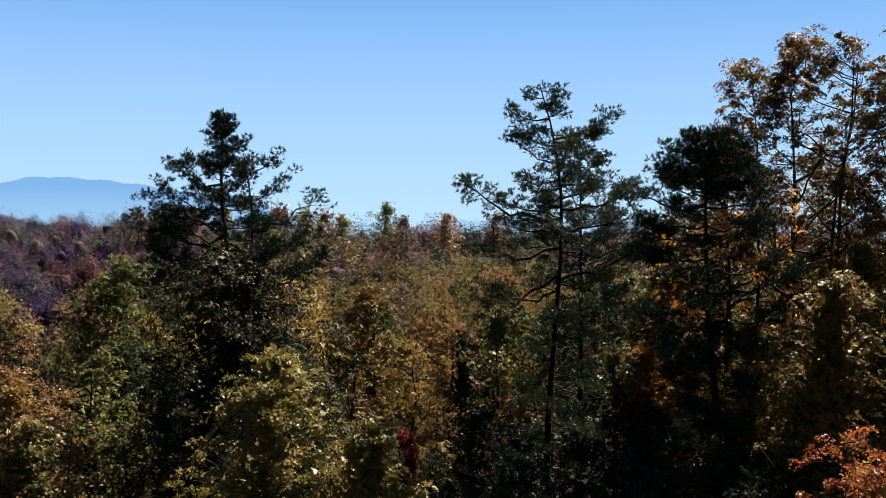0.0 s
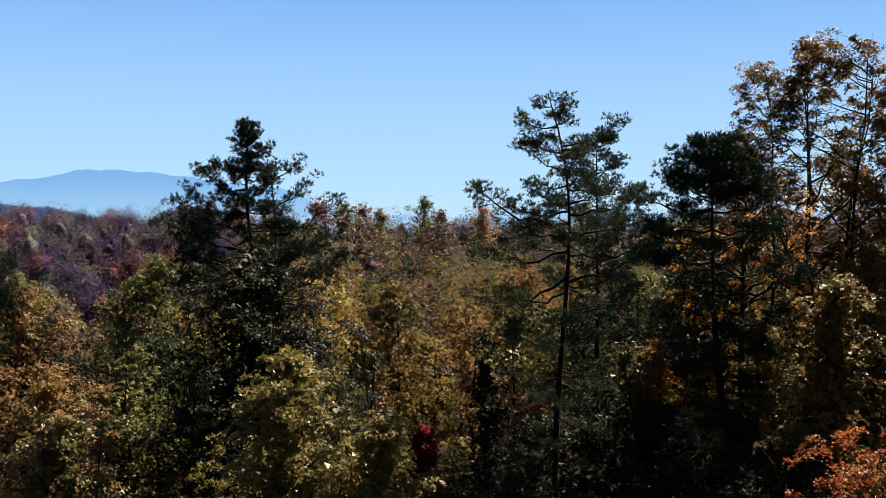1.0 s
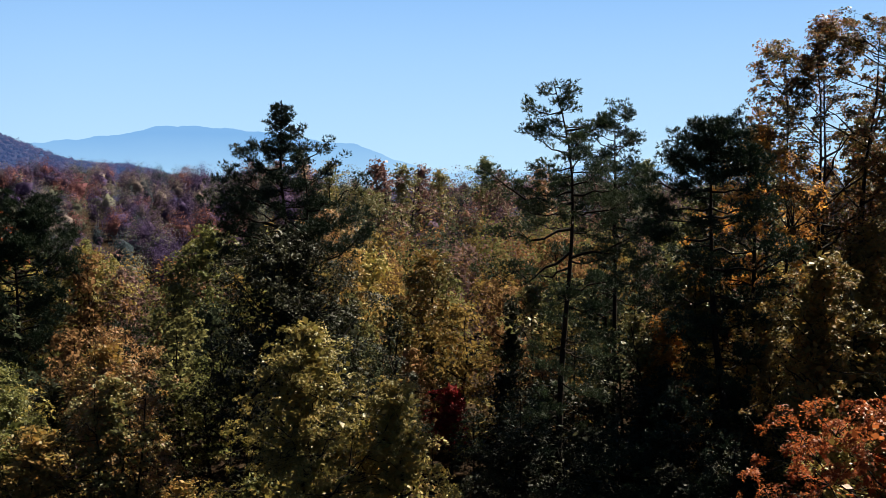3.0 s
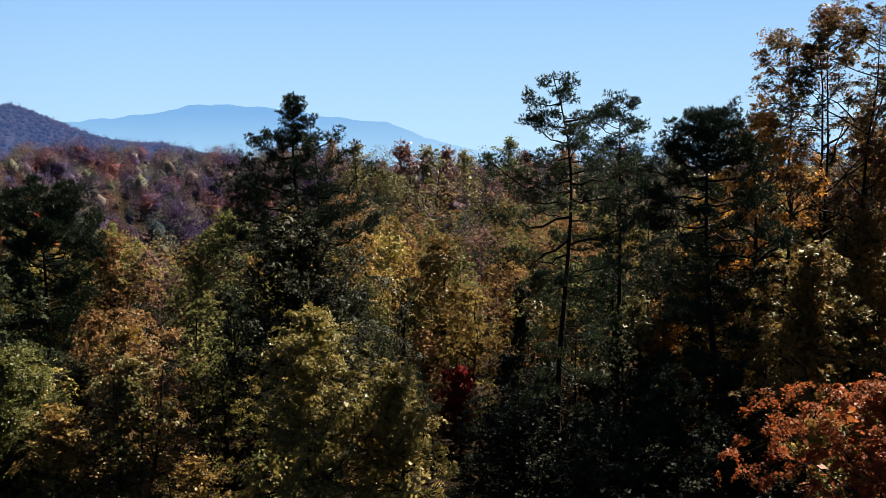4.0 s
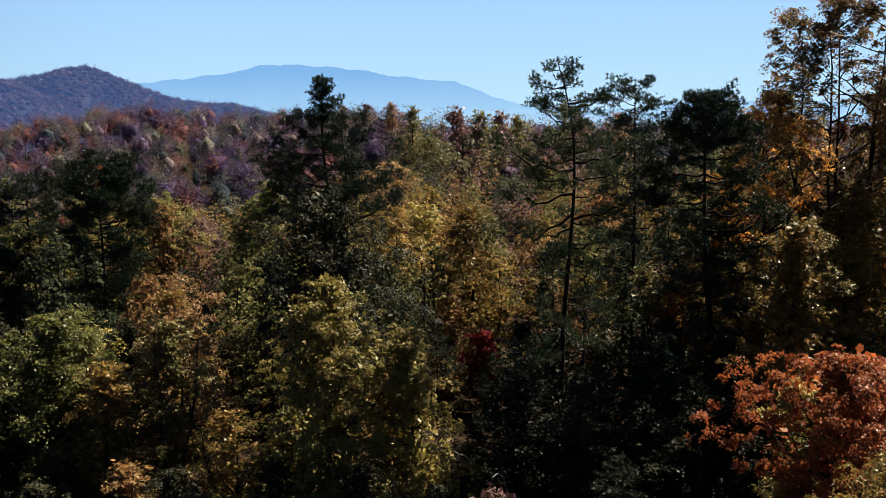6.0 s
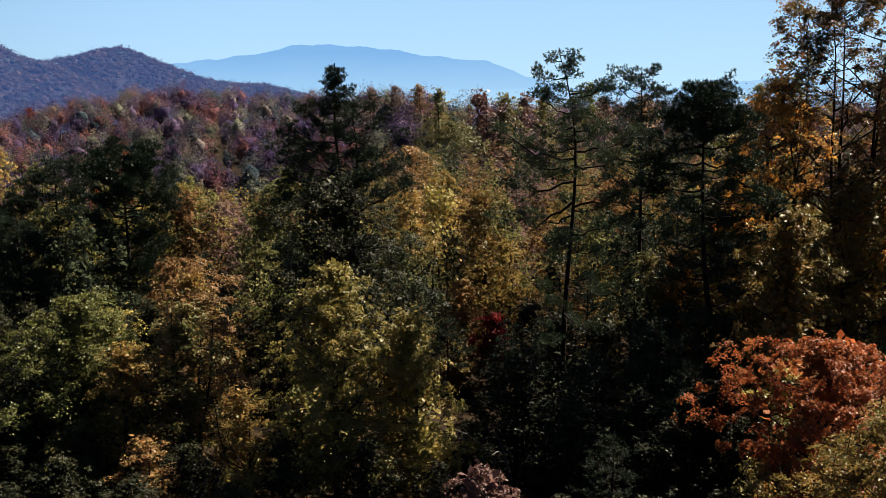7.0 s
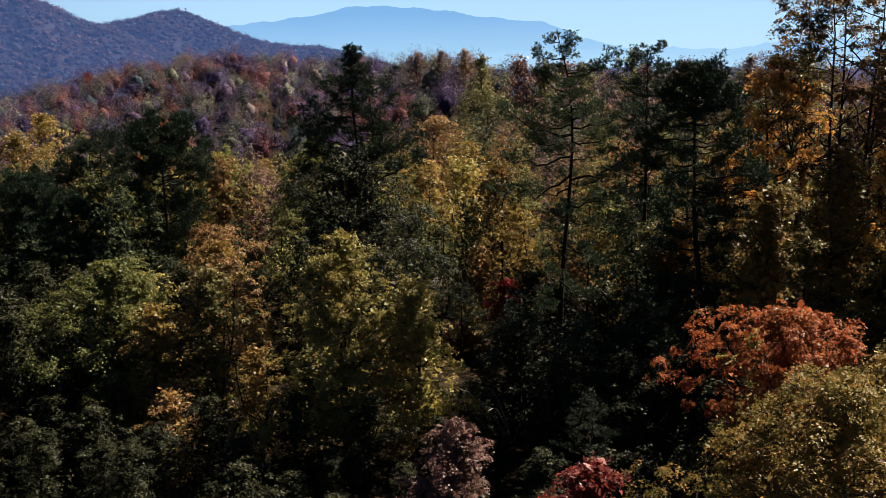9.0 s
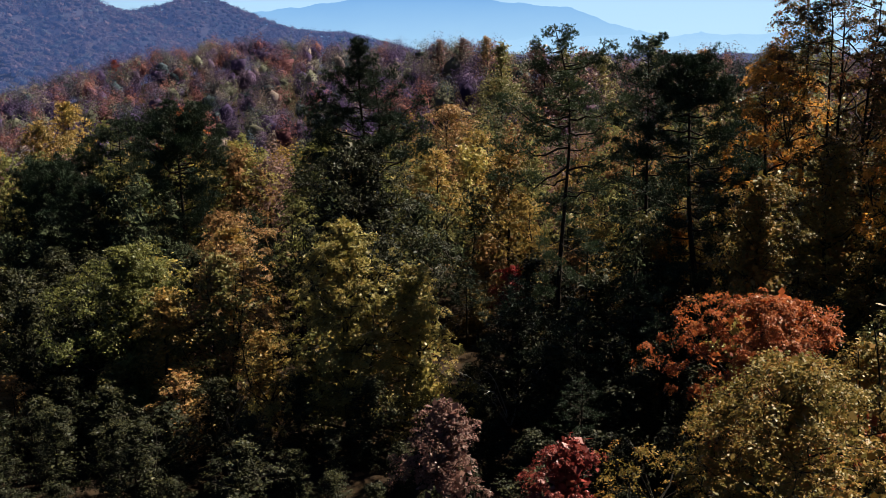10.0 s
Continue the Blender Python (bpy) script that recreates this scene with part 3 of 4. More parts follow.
def stand(ob, x, y, turn=0.0, scale=1.0, sink=0.15):
    ob.matrix_basis = pose(x, y, float(land(x, y)) - sink, 0, 0, turn) @ Matrix.Scale(scale, 4)
    return ob


def paint(ob, key, calm=False):
    """Another foliage on a copy that shares its mesh."""
    for c in ob.children:
        if c.name.startswith("crown"):
            c.material_slots[0].link = "OBJECT"
            c.material_slots[0].material = CALM.get(key, LEAF[key]) if calm else LEAF[key]


GB = float(land(0, 42))   # ground height among the pines


def up(z):
    """Height above the ground at the pines."""
    return z - GB


# the tall pines
p1 = pine("pine_tree", 11, [(0.9, 0, 0), (0.5, 0, up(12.5)), (0.15, 0, up(15)), (-0.25, 0.1, up(17.5)), (-0.05, 0, up(21.75))],
          [(up(14.6), 185, 3.7, 0.5), (up(15.2), 172, 4.2, 1.3), (up(16.2), 192, 3.3, 1.4), (up(15.0), 165, 3.4, 0.2), (up(17.0), 205, 2.6, 1.0), (up(18.2), 176, 2.2, 0.9), (up(14.0), 195, 3.4, -0.3), (up(18.8), 150, 1.6, 0.6)]
          + whorls(1, up(13.0), up(17.2), 22, [3.6, 3.0, 2.0], (-0.15, 0.45)) + whorls(2, up(17.2), up(21.5), 26, [1.35, 1.0, 0.6, 0.25], (0.1, 0.8)),
          label="tall dark green pine with a forked trunk above oaks", thick=0.24, dense=2.1, stubs=8, pad=0.27)
stand(p1, -10.05, 45.8)
p1b = pine("pine_tree", 12, [(-0.3, 0, 0), (-0.2, 0, up(13)), (0.15, 0, up(16.5)), (-0.35, 0, up(19.6))],
           [(up(16.0), -10, 3.1, 1.6), (up(15.2), 15, 2.4, 0.6), (up(17.4), 10, 1.6, 1.1), (up(18.6), 0, 1.3, 0.9)] + whorls(5, up(13.5), up(19.4), 12, [1.7, 1.2, 0.8]),
           label="slender second pine stem leaning beside a taller pine", thick=0.18, stubs=6)
stand(p1b, -8.75, 45.4)

p2 = pine("pine_tree", 21, [(0.1, 0, 0), (0.2, 0, up(8)), (0.75, 0, up(15)), (0.8, 0, up(17)), (0.55, 0, up(19.4)), (0.2, 0, up(20.8)), (-0.15, 0, up(21.8))],
          [(up(16.4), 178, 4.3, 1.7), (up(15.2), 186, 3.6, -0.1), (up(14.2), 190, 3.6, -0.9), (up(13.9), -20, 3.2, 1.4), (up(12.5), 5, 2.6, 0.9), (up(19.6), 10, 2.2, 0.9), (up(20.4), 175, 1.5, 0.3), (up(19.3), 182, 1.4, 0.6), (up(21.0), 30, 0.8, 0.4)]
          + whorls(21, up(6), up(14.5), 20, [1.5, 2.2, 2.8], (-0.25, 0.2)) + whorls(3, up(15), up(19.5), 22, [2.6, 2.1, 1.6], (0.0, 0.5)) + whorls(4, up(19.5), up(21.7), 6, [1.2, 0.8, 0.3], (0.1, 0.4)),
          needle=NEEDLE_PALE, label="tall thin pine with a bent top and bare lower trunk", thick=0.19, dense=2.0, stubs=12, tuft=0.18, pad=0.25)
stand(p2, 4.05, 40.2)
p2b = pine("pine_tree", 31, [(0, 0, 0), (0.1, 0, up(12)), (0.0, 0, up(21.4))],
           whorls(23, up(6), up(12.5), 18, [1.8, 2.4, 2.8], (-0.2, 0.25)) + whorls(6, up(12.5), up(17.5), 26, [2.8, 2.6, 2.0]) + whorls(7, up(17.5), up(21.3), 22, [1.9, 1.6, 1.3, 0.8], (0.2, 0.7)),
           label="straight dark pine with a flat layered crown", thick=0.2, stubs=8)
stand(p2b, 7.3, 53.0)
p3 = pine("pine_tree", 41, [(1.6, 0, 0), (1.25, 0, up(5)), (0.35, 0, up(11)), (0.2, 0, up(15)), (0.1, 0, up(20.2))],
          [(up(17.2), 178, 3.3, 0.7), (up(16.4), 172, 2.7, 0.3), (up(17.8), 5, 2.4, 0.7), (up(16.0), 0, 2.8, 0.4), (up(15.0), 185, 3.0, 0.3), (up(14.4), -10, 3.0, 0.5)]
          + whorls(22, up(6.5), up(13.5), 22, [1.8, 2.4, 2.8], (-0.2, 0.25)) + whorls(8, up(13.5), up(17.8), 16, [2.8, 2.5, 2.0], (0, 0.4)) + whorls(9, up(17.4), up(20.1), 34, [1.5, 1.6, 1.3, 0.5], (0.1, 0.7)),
          label="dark pine with a rounded head and crooked trunk", thick=0.24, dense=2.2, stubs=10)
stand(p3, 10.9, 41.8)
p4 = pine("pine_tree", 51, [(0, 0, 0), (0.2, 0, 10), (0, 0, 18.3)],
          whorls(10, 8, 13.5, 30, [2.0, 2.6, 3.0], (0.1, 0.6)) + whorls(13, 13.5, 18.2, 50, [3.0, 2.9, 2.3, 1.3], (0.3, 1.0)), label="dense dark pine with a rounded crown", thick=0.22, dense=2.0, tuft=0.25)
stand(p4, -30.2, 54.5)
p4b = pine("pine_tree", 52, [(0, 0, 0), (-0.2, 0, 10), (0, 0, 18.6)],
           whorls(14, 6, 12, 26, [2.8, 3.0, 2.8]) + whorls(15, 12, 18.4, 34, [3.0, 2.6, 2.0, 1.0], (0.1, 0.6)), label="broad dark pine in the wood", thick=0.22, dense=1.8, tuft=0.25)
stand(p4b, -40.5, 61.0)

for seed, x, y, h in [(53, -36.5, 50.5, 14.6), (54, -43.5, 55.5, 16.0), (55, -48.5, 60.0, 15.5)]:
    stand(pine("pine_tree", seed, [(0, 0, 0), (0.2, 0, h * 0.5), (0, 0, h)],
               whorls(seed, h * 0.3, h * 0.65, 26, [2.4, 3.0, 2.9], (0.0, 0.5)) + whorls(seed + 1, h * 0.65, h * 0.99, 34, [2.9, 2.6, 1.9, 1.0], (0.2, 0.9)),
               label="dark rounded pine above the valley", thick=0.2, dense=1.7, tuft=0.26, k=9), x, y)

# the leaf trees that stand out: seed, place, top, radius, crown's foot, ...
def feature(name, seed, x, y, ztop, rad, zbase, clumps, leaves, **more):
    g = float(land(x, y)) - 0.15
    return stand(broadleaf(name, seed, ztop - g, rad, max(0.8, zbase - g), clumps, leaves, **more), x, y)


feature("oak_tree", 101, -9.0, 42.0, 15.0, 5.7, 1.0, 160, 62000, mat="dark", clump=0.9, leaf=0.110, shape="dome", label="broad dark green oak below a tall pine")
feature("oak_tree", 102, -5.6, 32.6, 11.9, 3.7, 0.5, 110, 52000, mat="yellow", clump=0.72, leaf=0.095, shape="dome", label="sunlit yellow-green oak in front of dark trees")
feature("oak_tree", 103, -2.3, 34.4, 9.3, 2.5, 0.5, 60, 36000, mat="yellow", clump=0.7, leaf=0.095, shape="dome", label="low yellow oak with pale sunlit leaves")
feature("oak_tree", 104, -20.6, 34.6, 9.5, 5.0, -4.0, 140, 52000, mat="green", clump=0.85, leaf=0.110, shape="dome", label="rounded green oak turning yellow at the top")
feature("oak_tree", 105, 15.1, 38.3, 14.2, 2.6, 4.0, 70, 20000, mat="bronze", clump=0.62, leaf=0.105, shape="tall", lobes=0.55, label="bronze and golden oak among pines")
feature("maple_tree", 106, 16.0, 28.4, 10.4, 4.3, 4.0, 130, 84000, mat="orange", clump=0.66, leaf=0.092, heart=3, shape="dome", lobes=0.68, label="bright orange-red maple with a spreading crown")
feature("oak_tree", 107, 16.9, 16.4, 11.7, 5.8, 0.5, 170, 100000, mat="bronze", clump=0.85, leaf=0.09, heart=6, shape="dome", lobes=0.38, label="olive-brown oak with a dense domed crown")
feature("sourwood_tree", 108, 9.5, 18.2, 7.4, 1.7, 2.0, 36, 22000, mat="crimson", clump=0.6, leaf=0.085, label="small dark red sourwood tree")
feature("sourwood_tree", 109, 4.2, 20.5, 7.4, 1.7, 0.5, 36, 20000, mat="mauve", clump=0.6, leaf=0.085, label="small faded pinkish-brown sourwood tree")
feature("tulip_tree", 110, 19.8, 53.5, 26.5, 5.3, 8.0, 190, 84000, mat="tulip", heart=0, clump=0.9, leaf=0.135, shape="fan", stems=4, lobes=0.4, label="tall tulip tree with bronze leaves and open limbs", thick=0.3)
feature("tulip_tree", 111, 25.2, 51.5, 26.6, 4.6, 8.0, 170, 74000, mat="tulip", heart=0, clump=0.9, leaf=0.135, shape="fan", stems=3, lobes=0.25, label="tall bronze tulip tree beside another", thick=0.27)
feature("tulip_tree", 145, 16.3, 54.0, 25.1, 1.9, 19.8, 32, 9500, mat="tulip", heart=0, clump=0.8, leaf=0.13, shape="round", lobes=0.45, label="slender tulip tree leaning beside taller ones", thick=0.2)
feature("hickory_tree", 112, 15.3, 51.6, 20.2, 3.4, 11.0, 80, 26000, mat="amber", clump=0.8, heart=0, leaf=0.12, shape="dome", label="golden orange hickory behind a pine")
feature("hickory_tree", 113, 22.8, 44.0, 18.6, 3.0, 8.0, 60, 17500, mat="amber", heart=0, clump=0.8, shape="dome", label="rusty orange hickory among tall trees")
feature("hickory_tree", 114, -19.6, 45.5, 9.4, 3.6, 0.0, 70, 22000, mat="rust", heart=0, clump=0.8, leaf=0.110, shape="dome", label="rusty brown thin-leaved hickory with visible stems", stems=2)
feature("black_gum_tree", 115, -9.2, 57.0, 13.0, 2.2, 8.0, 42, 8750, mat="gold", heart=0, clump=0.7, shape="dome", label="slim golden tree on a long bare trunk")
feature("hickory_tree", 116, -15.0, 36.5, 9.6, 3.2, 0.0, 60, 20000, mat="rust", heart=0, clump=0.75, leaf=0.110, shape="dome", label="thin brown hickory with open branches", stems=2)
feature("oak_tree", 117, -19.5, 60.0, 14.2, 3.2, 3.0, 60, 13125, mat="green", clump=0.85, leaf=0.15, label="yellow-green oak lit from behind")
feature("oak_tree", 118, -30.0, 63.5, 12.6, 3.0, 3.0, 55, 11375, mat="yellow", clump=0.85, leaf=0.15, label="bright yellow-green oak in the wood")
feature("maple_tree", 119, -43.6, 75.5, 14.5, 3.0, 4.0, 50, 8750, mat="orange", clump=0.85, leaf=0.17, label="orange maple among dark pines")
feature("sourwood_tree", 120, -2.4, 54.9, 4.6, 1.5, 1.0, 26, 6000, mat="scarlet", clump=0.55, leaf=0.12, shape="dome", lobes=0.5, label="small scarlet sourwood in the shade")
feature("oak_tree", 122, 19.0, 45.0, 15.5, 3.2, 4.0, 60, 15750, mat="bronze", clump=0.85, shape="dome", label="bronze oak under tall tulip trees")
feature("oak_tree", 123, 24.5, 41.0, 14.5, 3.3, 3.0, 60, 15750, mat="olive", clump=0.85, shape="dome", label="olive oak under tall tulip trees")
feature("oak_tree", 124, 26.5, 50.0, 18.0, 3.3, 5.0, 60, 15750, mat="rust", clump=0.85, shape="dome", label="brown oak beside tall tulip trees")
feature("oak_tree", 125, 12.6, 56.0, 14.0, 3.0, 5.0, 55, 14000, mat="olive", clump=0.85, shape="dome", label="olive oak behind the pines")
feature("hickory_tree", 126, -58.0, 71.0, 13.4, 4.0, 2.0, 60, 9000, mat="gold", clump=0.95, leaf=0.17, shape="dome", label="golden hickory at the wood's edge of a valley")
feature("hickory_tree", 127, -66.0, 85.0, 14.4, 4.2, 2.0, 60, 9000, mat="gold", clump=0.95, leaf=0.18, shape="dome", label="golden hickory above the valley")
feature("hickory_tree", 128, -17.0, 85.0, 14.4, 5.0, 3.0, 90, 16000, mat="rust", clump=1.0, leaf=0.15, shape="dome", heart=5, label="rusty orange hickory beyond the pines")
feature("hickory_tree", 129, -19.3, 112.0, 16.0, 6.0, 4.0, 100, 18000, mat="olive", clump=1.1, leaf=0.18, shape="dome", heart=5, label="broad golden-brown hickory beyond the pines")
feature("hickory_tree", 130, -4.5, 60.5, 13.0, 3.0, 4.0, 50, 9000, mat="bronze", clump=0.85, leaf=0.16, shape="dome", label="golden hickory behind the tall pine")
feature("ivy_clad_trunk", 131, 1.2, 58.5, 9.8, 0.45, 0.5, 30, 3000, mat="dark", clump=0.45, leaf=0.15, shape="tall", lobes=0.15, label="dead trunk wrapped in dark ivy")
feature("oak_tree", 132, 2.8, 50.0, 11.5, 1.5, 8.5, 12, 900, mat="olive", clump=0.7, shape="dome", label="thin tree with a long bare dark trunk", thick=0.2)
feature("oak_tree", 133, 9.4, 47.0, 10.5, 1.8, 7.5, 14, 1400, mat="olive", clump=0.7, shape="dome", label="thin leaning tree with a bare trunk", thick=0.16, lean=(-1.2, 0))
feature("oak_tree", 141, 17.0, 61.0, 20.5, 4.2, 5.0, 60, 9000, mat="olive", clump=0.95, leaf=0.18, shape="dome", label="olive oak behind tall tulip trees")
feature("oak_tree", 142, 13.2, 58.5, 17.0, 3.4, 4.0, 55, 8000, mat="green", clump=0.9, leaf=0.17, shape="dome", label="yellowing green oak behind the pines")
feature("oak_tree", 143, 23.0, 60.5, 21.5, 4.2, 5.0, 60, 9000, mat="bronze", clump=0.95, leaf=0.18, shape="dome", label="bronze oak behind tall tulip trees")
feature("oak_tree", 144, 28.5, 57.0, 22.0, 4.0, 5.0, 60, 9000, mat="rust", clump=0.95, leaf=0.18, shape="dome", label="brown oak behind tall tulip trees")
feature("sourwood_tree", 121, -5.2, 57.5, 6.6, 2.2, 1.0, 34, 7000, mat="rust", clump=0.7, leaf=0.13, shape="dome", label="small rusty tree in a gap")
feature("hickory_tree", 147, -4.6, 53.0, 3.4, 1.7, 0.3, 26, 6000, mat="gold", clump=0.6, leaf=0.13, shape="dome", label="low golden hickory in a gap")

feature("hickory_tree", 148, 14.3, 46.0, 11.6, 2.4, 3.0, 50, 12000, mat="gold", clump=0.75, leaf=0.115, shape="dome", label="yellow hickory behind a crooked pine")
feature("hickory_tree", 149, 10.0, 48.5, 10.4, 2.3, 3.0, 45, 10000, mat="amber", clump=0.7, leaf=0.115, shape="dome", label="small amber hickory between pine trunks")



def bare_shrub(seed, x, y, height, count):
    """A leafless shrub of pale arching stems, each with a few side twigs."""
    r = np.random.default_rng(seed)
    top = tagged(new("bare_shrub"), "leafless shrub with pale grey arching stems", "shrub")
    for _ in range(count):
        a = r.uniform(0, 2 * np.pi)
        d = np.array([math.cos(a), math.sin(a), 0.0])
        reach, rise = height * r.uniform(0.4, 0.9), height * r.uniform(0.6, 1.0)
        way = np.array([d * reach * f + [0, 0, rise * (1.9 * f - 0.95 * f * f)] for f in np.linspace(0, 1, 7)]) + r.normal(0, 0.03, (7, 3))
        bits = [tube(way, np.linspace(0.045, 0.012, 7), 5)]
        for q in way[2:6]:
            bits.append(tube(np.array([q, q + d * 0.35 + r.normal(0, 0.3, 3)]), [0.014, 0.006], 3))
        part("stem", *joined(bits), PALE_BARK, top, smooth=True)
    return stand(top, x, y)


PALE_BARK = rough_mat("pale_grey_bark", [(0.14, 0.12, 0.11), (0.22, 0.20, 0.18), (0.32, 0.30, 0.27)], 2.0, 0.4, 8)
bare_shrub(160, 2.2, 37.0, 4.2, 7)
bare_shrub(161, -13.6, 33.4, 4.6, 8)

# ---------------------------------------------------------------- the rest of the wood
KINDS, SPARSE = [], []
for i, (shape, h, rad, base) in enumerate([("dome", 10, 2.7, 0.8), ("round", 11, 2.5, 1.5), ("tall", 12, 2.3, 1.5), ("dome", 9, 3.0, 0.6)]):
    KINDS.append((h, broadleaf("forest_tree", 300 + i, h, rad, base, 38, 6000, leaf=0.13, clump=0.8, shape=shape, split=0, twigs=1, stems=1 + i % 2)))
    SPARSE.append((h, broadleaf("forest_tree", 310 + i, h, rad, base + 1, 28, 3000, leaf=0.19, clump=0.85, shape=shape, split=0, twigs=1, heart=5)))
SMALL_PINES = []
for i in range(2):
    SMALL_PINES.append((13, pine("pine_tree", 340 + i, [(0, 0, 0), (0.15, 0, 7), (0, 0, 13)], whorls(60 + i, 5, 12.8, 30, [2.2, 2.0, 1.5, 0.6], (0.1, 0.6)), thick=0.15, tuft=0.24, k=7, dense=0.8, split=0)))

WORDS = {"yellow": "sunlit yellow-green", "green": "yellowing green", "olive": "olive and brown", "gold": "golden", "orange": "orange-red", "rust": "rusty brown",
         "crimson": "dark red", "dark": "dark green", "tulip": "bronze and green", "mauve": "faded mauve-brown", "bronze": "bronze and olive", "scarlet": "scarlet"}
used_first = set()


def plant(lib, pick, x, y, ztop, key, turn, group, wide=1.0):
    h, ob = lib[pick]
    g = float(land(x, y)) - 0.15
    s = (ztop - g) / h
    side = wide * min(0.5 + 0.5 * s, 1.35 * s)
    m = pose(x, y, g, 0, 0, turn) @ Matrix.Diagonal((side, side, s, 1))
    if ob.name in used_first:
        ob = copy_thing(ob, m @ Matrix.Diagonal((1 / ob.scale.x, 1 / ob.scale.y, 1 / ob.scale.z, 1)))
    else:
        used_first.add(ob.name)
        ob.matrix_basis = m
    if key:
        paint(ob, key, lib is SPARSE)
        tagged(ob, WORDS[key] + " leaf tree in dense autumn woods", "tree", group)
    else:
        tagged(ob, "dark green pine in dense autumn woods", "pine tree", group)


heroes = [(o.matrix_basis.translation.x, o.matrix_basis.translation.y) for o in scene.objects if o.get("category") in ("tree", "pine tree") and o.matrix_basis.translation.length > 5]
rw = random.Random(7)
spots = []


def free(x, y, gap, hero_gap):
    return all((x - a) ** 2 + (y - b) ** 2 > gap * gap for a, b in spots) and all((x - a) ** 2 + (y - b) ** 2 > hero_gap * hero_gap for a, b in heroes)


def canopy(x, y):
    """Height of the treetops above sea of crowns, by distance."""
    return float(np.interp(y + 0.15 * abs(x), [15, 26, 30, 34, 44, 56, 75], [1.5, 2.8, 5.6, 7.4, 8.6, 9.8, 11.5]))


count = 0
for _ in range(6000):
    y = rw.uniform(14, 72)
    x = rw.uniform(-0.92, 0.42) * (y + 16) + 8
    if count >= 300 or not free(x, y, 2.5 if y < 45 else 3.1, 2.0):
        continue
    if (x + 9.0) ** 2 + (y - 42) ** 2 < 56:   # the broad dark oak stands clear
        continue
    spots.append((x, y))
    z = canopy(x, y) + rw.gauss(0, 1.3)
    z = max(z, float(land(x, y)) + 3.0)
    left = x < -0.25 * y
    mix = ("rust", "gold", "olive", "yellow", "olive", "rust", "gold", "mauve", "olive", "green") if not left else ("green", "olive", "gold", "rust", "yellow", "olive", "mauve", "olive")
    key = rw.choice(mix)
    if -14 < x < -6 and 31 < y < 41:
        z = min(z, 5.5)
    shade_zone = -1 < x < 13 and 20 < y < 47   # zone before the pines where dark leaf colour stands in for shade
    if shade_zone:
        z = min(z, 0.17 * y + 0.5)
    # most trees on the left get dark leaves, as painted shade
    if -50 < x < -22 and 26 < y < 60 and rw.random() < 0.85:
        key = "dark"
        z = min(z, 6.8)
    if x < 5 and y < 32:   # trees kept low here so the camera sees the broad oaks
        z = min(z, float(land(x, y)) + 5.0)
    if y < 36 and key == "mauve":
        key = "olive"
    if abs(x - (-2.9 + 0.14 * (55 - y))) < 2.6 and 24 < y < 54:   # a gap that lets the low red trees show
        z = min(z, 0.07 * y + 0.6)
    # dark leaves always where shade is wanted, now and then elsewhere
    if rw.random() < (1.0 if shade_zone else 0.12 if -34 < x < -12 and 29 < y < 44 else 1.0 if y < 32 and x < 5 else 0.12 if x < -10 else 0.25):
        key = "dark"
    if rw.random() < 0.10:
        pick, turn = rw.randrange(2), rw.uniform(0, 360)
        if y < 38:
            plant(KINDS, pick, x, y, z, key, turn, "trees of the wood")
        else:
            plant(SMALL_PINES, pick, x, y, z + 1.0, "", turn, "pines of the wood")
    else:
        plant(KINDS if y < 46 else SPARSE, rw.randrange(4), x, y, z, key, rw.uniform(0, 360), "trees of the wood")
    count += 1
# open trees that rise over the far crest
for D, deg, z, key in [(165, -9.1, 19.3, "mauve"), (170, -7.9, 18.7, "olive"), (176, -6.9, 18.4, "mauve"), (182, -5.8, 17.6, "olive"), (205, -3.3, 20.3, "green"),
                       (190, -2.2, 17.4, "mauve"), (180, 0.2, 17.6, "rust"), (285, -17.0, 20.0, "mauve"), (280, -15.6, 20.3, "mauve"), (270, -14.1, 20.6, "rust"), (205, -12.4, 19.6, "olive"),
                       (230, 6.0, 19.5, "green"), (225, 3.0, 18.5, "mauve"), (420, -36.4, 13.5, "crimson")]:
    plant(KINDS, rw.choice((0, 1, 3)), D * math.sin(radians(deg)), D * math.cos(radians(deg)), z + 0.8, key, rw.uniform(0, 360), "trees of the wood", 1.3)
for x, y, z in [(6.5, 34.0, 8.0), (9.0, 37.0, 9.0), (2.6, 37.2, 8.2), (7.8, 29.5, 5.5), (5.0, 45.0, 9.5), (11.0, 34.0, 7.5)]:
    plant(SMALL_PINES, rw.randrange(2), x, y, z, "", rw.uniform(0, 360), "pines of the wood")
print("planted", count)


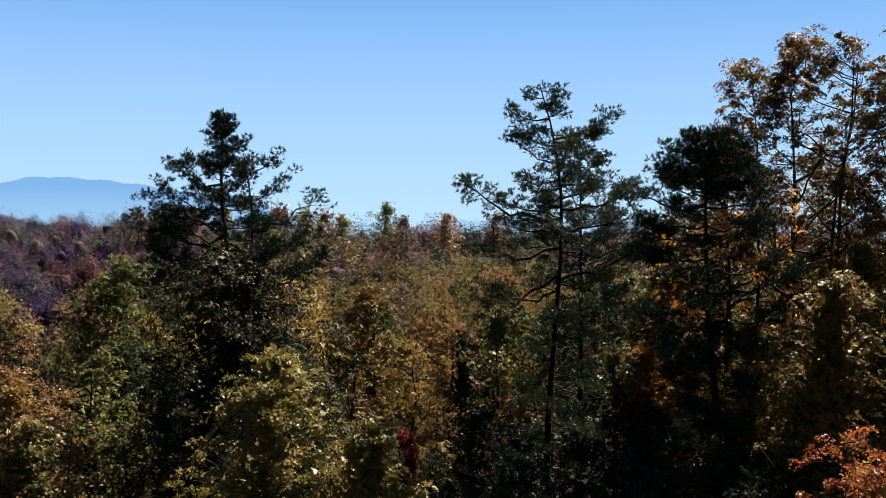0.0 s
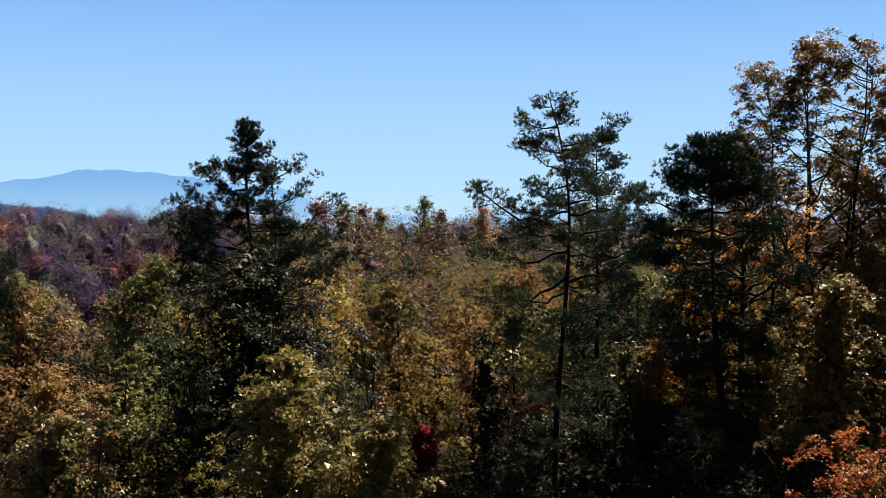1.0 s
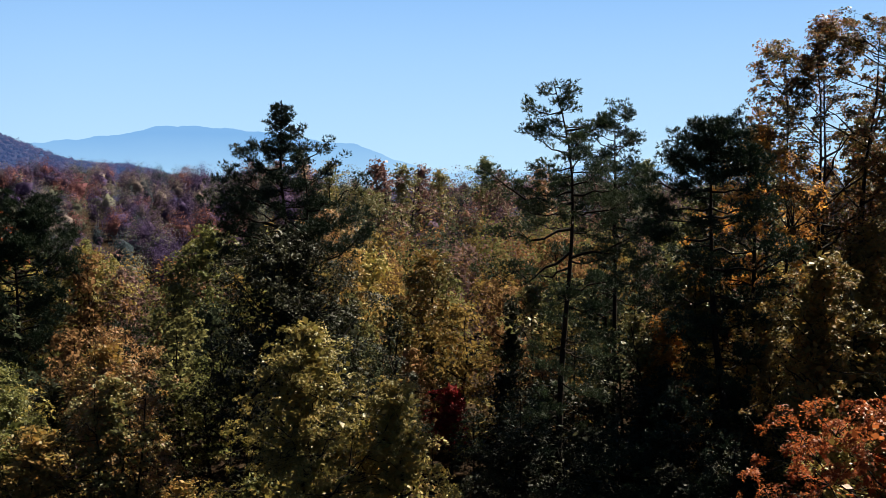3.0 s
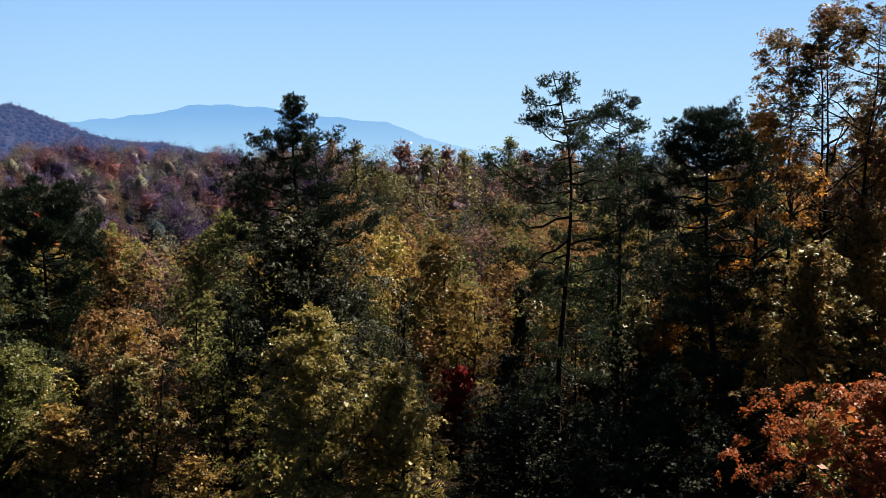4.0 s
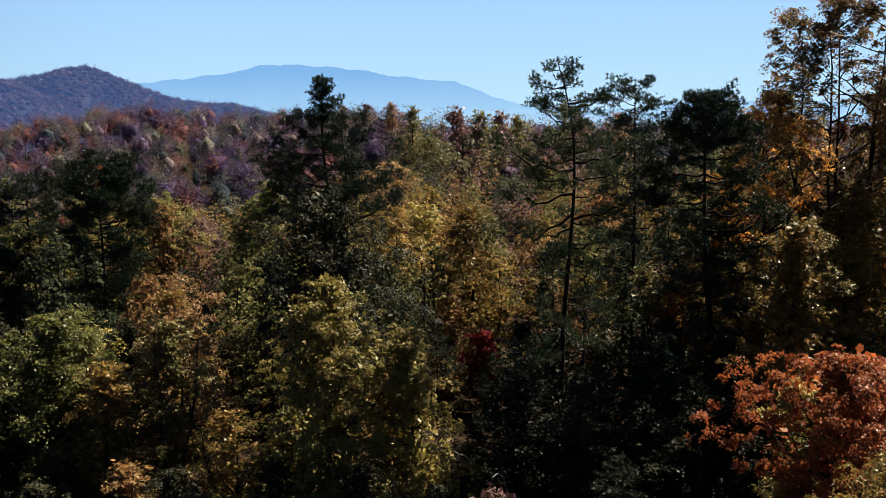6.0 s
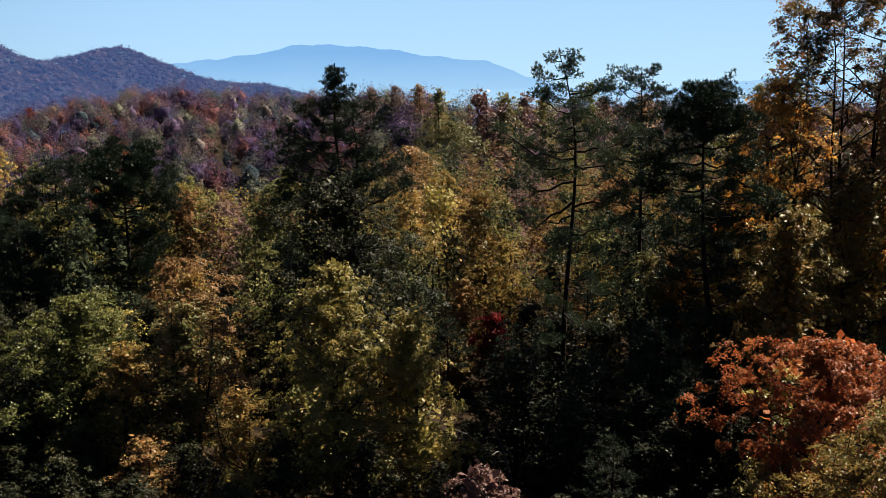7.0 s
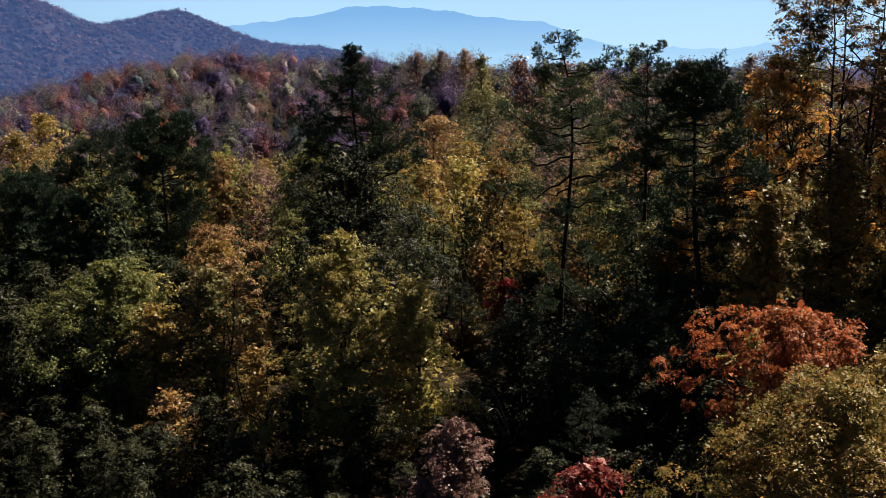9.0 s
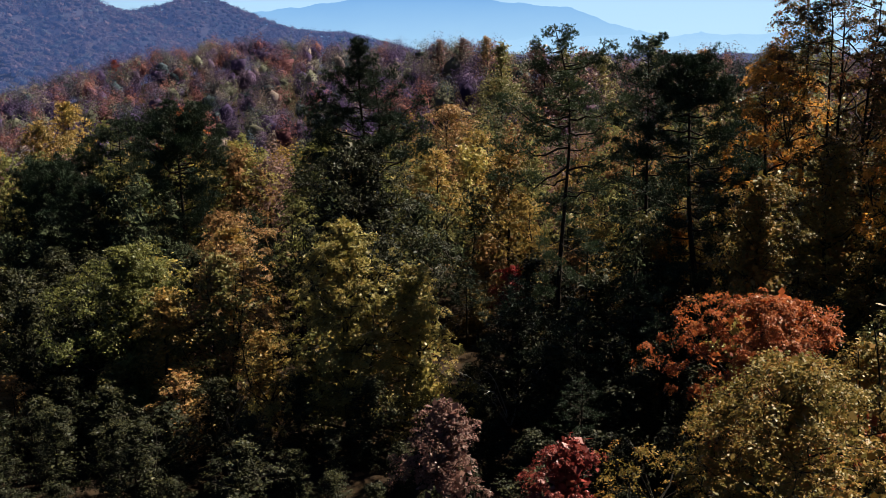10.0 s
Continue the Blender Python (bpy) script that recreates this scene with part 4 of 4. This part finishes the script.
# ---------------------------------------------------------------- far woods, one mesh for each tint
def woods(name, label, seed, spots_, height, rad, quads, leaf, mat, lumps=9, ragged=0.5, heart=0.0, foot=0.6):
    """Many crowns in one mesh, each a cluster of lumps of leaves."""
    r = np.random.default_rng(seed)
    S = np.array(spots_)
    n = len(S)
    big = r.uniform(0.55, 1.3, n)
    h = height * (0.45 + 0.55 * big) * r.uniform(0.85, 1.12, n)
    w = rad * big * r.uniform(0.85, 1.15, n)
    size = np.stack([w, w, h * 0.42], -1)[:, None]
    core = unit(r.normal(0, 1, (n, lumps, 3)) + np.array([0, 0, 0.3])) * r.uniform(0.2, 0.82, (n, lumps, 1))
    per = quads // lumps
    d = unit(r.normal(0, 1, (n, lumps, per, 3)) + np.array([0, 0, 0.3]))
    at = core[:, :, None] + d * (r.uniform(0.2, 1, (n, lumps, per, 1)) ** 0.4) * r.uniform(0.18, 0.5, (n, lumps, 1, 1))
    at = at * size[:, :, None]
    g = land(S[:, 0], S[:, 1])
    centre = np.stack([S[:, 0], S[:, 1], g + h * foot], -1)[:, None, None]
    at = at + centre
    bm = bmesh.new()
    bmesh.ops.create_icosphere(bm, subdivisions=1, radius=1.0)
    iv = np.array([p.co[:] for p in bm.verts])
    ifc = np.array([[q.index for q in p.verts] for p in bm.faces])
    bm.free()
    swell = heart + 0.10 * np.sin(iv[None, :, 0] * 4 + r.uniform(0, 6, (n, 1))) + 0.10 * np.cos(iv[None, :, 2] * 5 + iv[None, :, 1] * 3 + r.uniform(0, 6, (n, 1)))
    cv = iv[None] * swell[..., None] * size + centre[:, 0]
    cf = ifc[None] + (np.arange(n) * len(iv))[:, None, None]
    v, f = leaf_blades(r, at.reshape(-1, 3), (d * 0.5 + unit(at - centre) * 0.7 + np.array([0, 0, 0.25])).reshape(-1, 3), leaf, ragged, False)
    if heart:
        v, f = joined([(v, f), (cv.reshape(-1, 3), cf.reshape(-1, 3))])
    return tagged(part(name, v, f, mat), label, "woods", kind="stuff")


def woods_stems(name, label, seed, spots_, height, mat):
    """Pale leaning trunks that fork among far crowns, joined in one mesh."""
    r = np.random.default_rng(seed)
    pieces = []
    for x, y in spots_:
        g = float(land(x, y)) - 0.3
        h = height * r.uniform(0.7, 1.05)
        mid = np.array([x + r.normal(0, 0.4), y, g + h * 0.45])
        pieces.append(tube(np.array([[x, y, g], mid, mid + [r.normal(0, 0.5), 0, h * 0.5]]), [0.3, 0.24, 0.06], 4))
        for side in (-1, 1):
            pieces.append(tube(np.array([mid, mid + [side * r.uniform(0.8, 2.4), r.normal(0, 0.8), h * r.uniform(0.25, 0.45)]]), [0.16, 0.05], 3))
    return tagged(part(name, *joined([(v, f) for v, f in pieces]), mat), label, "woods", kind="stuff")


def scatter(seed, n, d0, d1, a0, a1):
    """About n places spread evenly, each off its grid point by chance."""
    r = np.random.default_rng(seed)
    span = radians(a1 - a0)
    step = math.sqrt(0.5 * span * (d1 ** 2 - d0 ** 2) / n)
    rows = []
    d = d0
    while d < d1:
        m = max(1, int(d * span / step))
        a = radians(a0) + span * (np.arange(m) + r.uniform(-0.2, 1.2, m)) / m
        D = d + step * r.uniform(-0.25, 1.25, m)
        rows.append(np.stack([D * np.sin(a), D * np.cos(a)], -1))
        d += step
    P = np.concatenate(rows)
    r.shuffle(P)
    return P


def tinted(kind, label, seed, places, shares, height, rad, quads, leaf, mats, lumps, ragged, core=0.0, foot=0.6):
    """One mesh of woods for each tint, sharing the places out among them."""
    n = 0
    for i, (key, share) in enumerate(shares):
        m = int(len(places) * share)
        woods(kind, label.format(WORDS[key]), seed + i, places[n:n + m], height, rad, quads, leaf, mats[key], lumps, ragged, core, foot)
        n += m


WORDS.update({"plum": "haze-tinted purplish", "red": "dull red", "tan": "pale tan"})
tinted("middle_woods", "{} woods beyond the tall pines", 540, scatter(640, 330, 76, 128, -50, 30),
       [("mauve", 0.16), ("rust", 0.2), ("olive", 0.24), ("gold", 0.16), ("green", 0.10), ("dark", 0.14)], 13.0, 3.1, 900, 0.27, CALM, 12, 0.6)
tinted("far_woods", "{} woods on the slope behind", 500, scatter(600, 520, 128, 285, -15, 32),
       [("mauve", 0.28), ("rust", 0.24), ("olive", 0.30), ("dark", 0.18)], 13.0, 4.2, 714, 0.32, HAZED_FAR, 17, 0.6, 0.3, 0.52)
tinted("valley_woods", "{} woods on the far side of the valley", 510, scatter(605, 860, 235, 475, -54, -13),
       [("mauve", 0.24), ("plum", 0.18), ("rust", 0.12), ("red", 0.03), ("tan", 0.11), ("olive", 0.16), ("dark", 0.16)], 17.0, 5.6, 960, 0.40, HAZED_VALLEY, 20, 0.5, 0.36, 0.5)
FAR_BARK = rough_mat("pale_distant_bark", [(0.06, 0.05, 0.06), (0.09, 0.08, 0.09), (0.13, 0.115, 0.12)], 0.8, 0.3, 6)
woods_stems("valley_stems", "pale forked trunks standing among valley woods", 515, scatter(605, 860, 235, 475, -54, -13)[::3], 14.5, FAR_BARK)
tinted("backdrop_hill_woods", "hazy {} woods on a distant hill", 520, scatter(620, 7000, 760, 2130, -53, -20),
       [("mauve", 0.46), ("rust", 0.32), ("dark", 0.22)], 17, 10.0, 72, 1.5, HAZED_HILL, 9, 1.0, 0.4, 0.40)
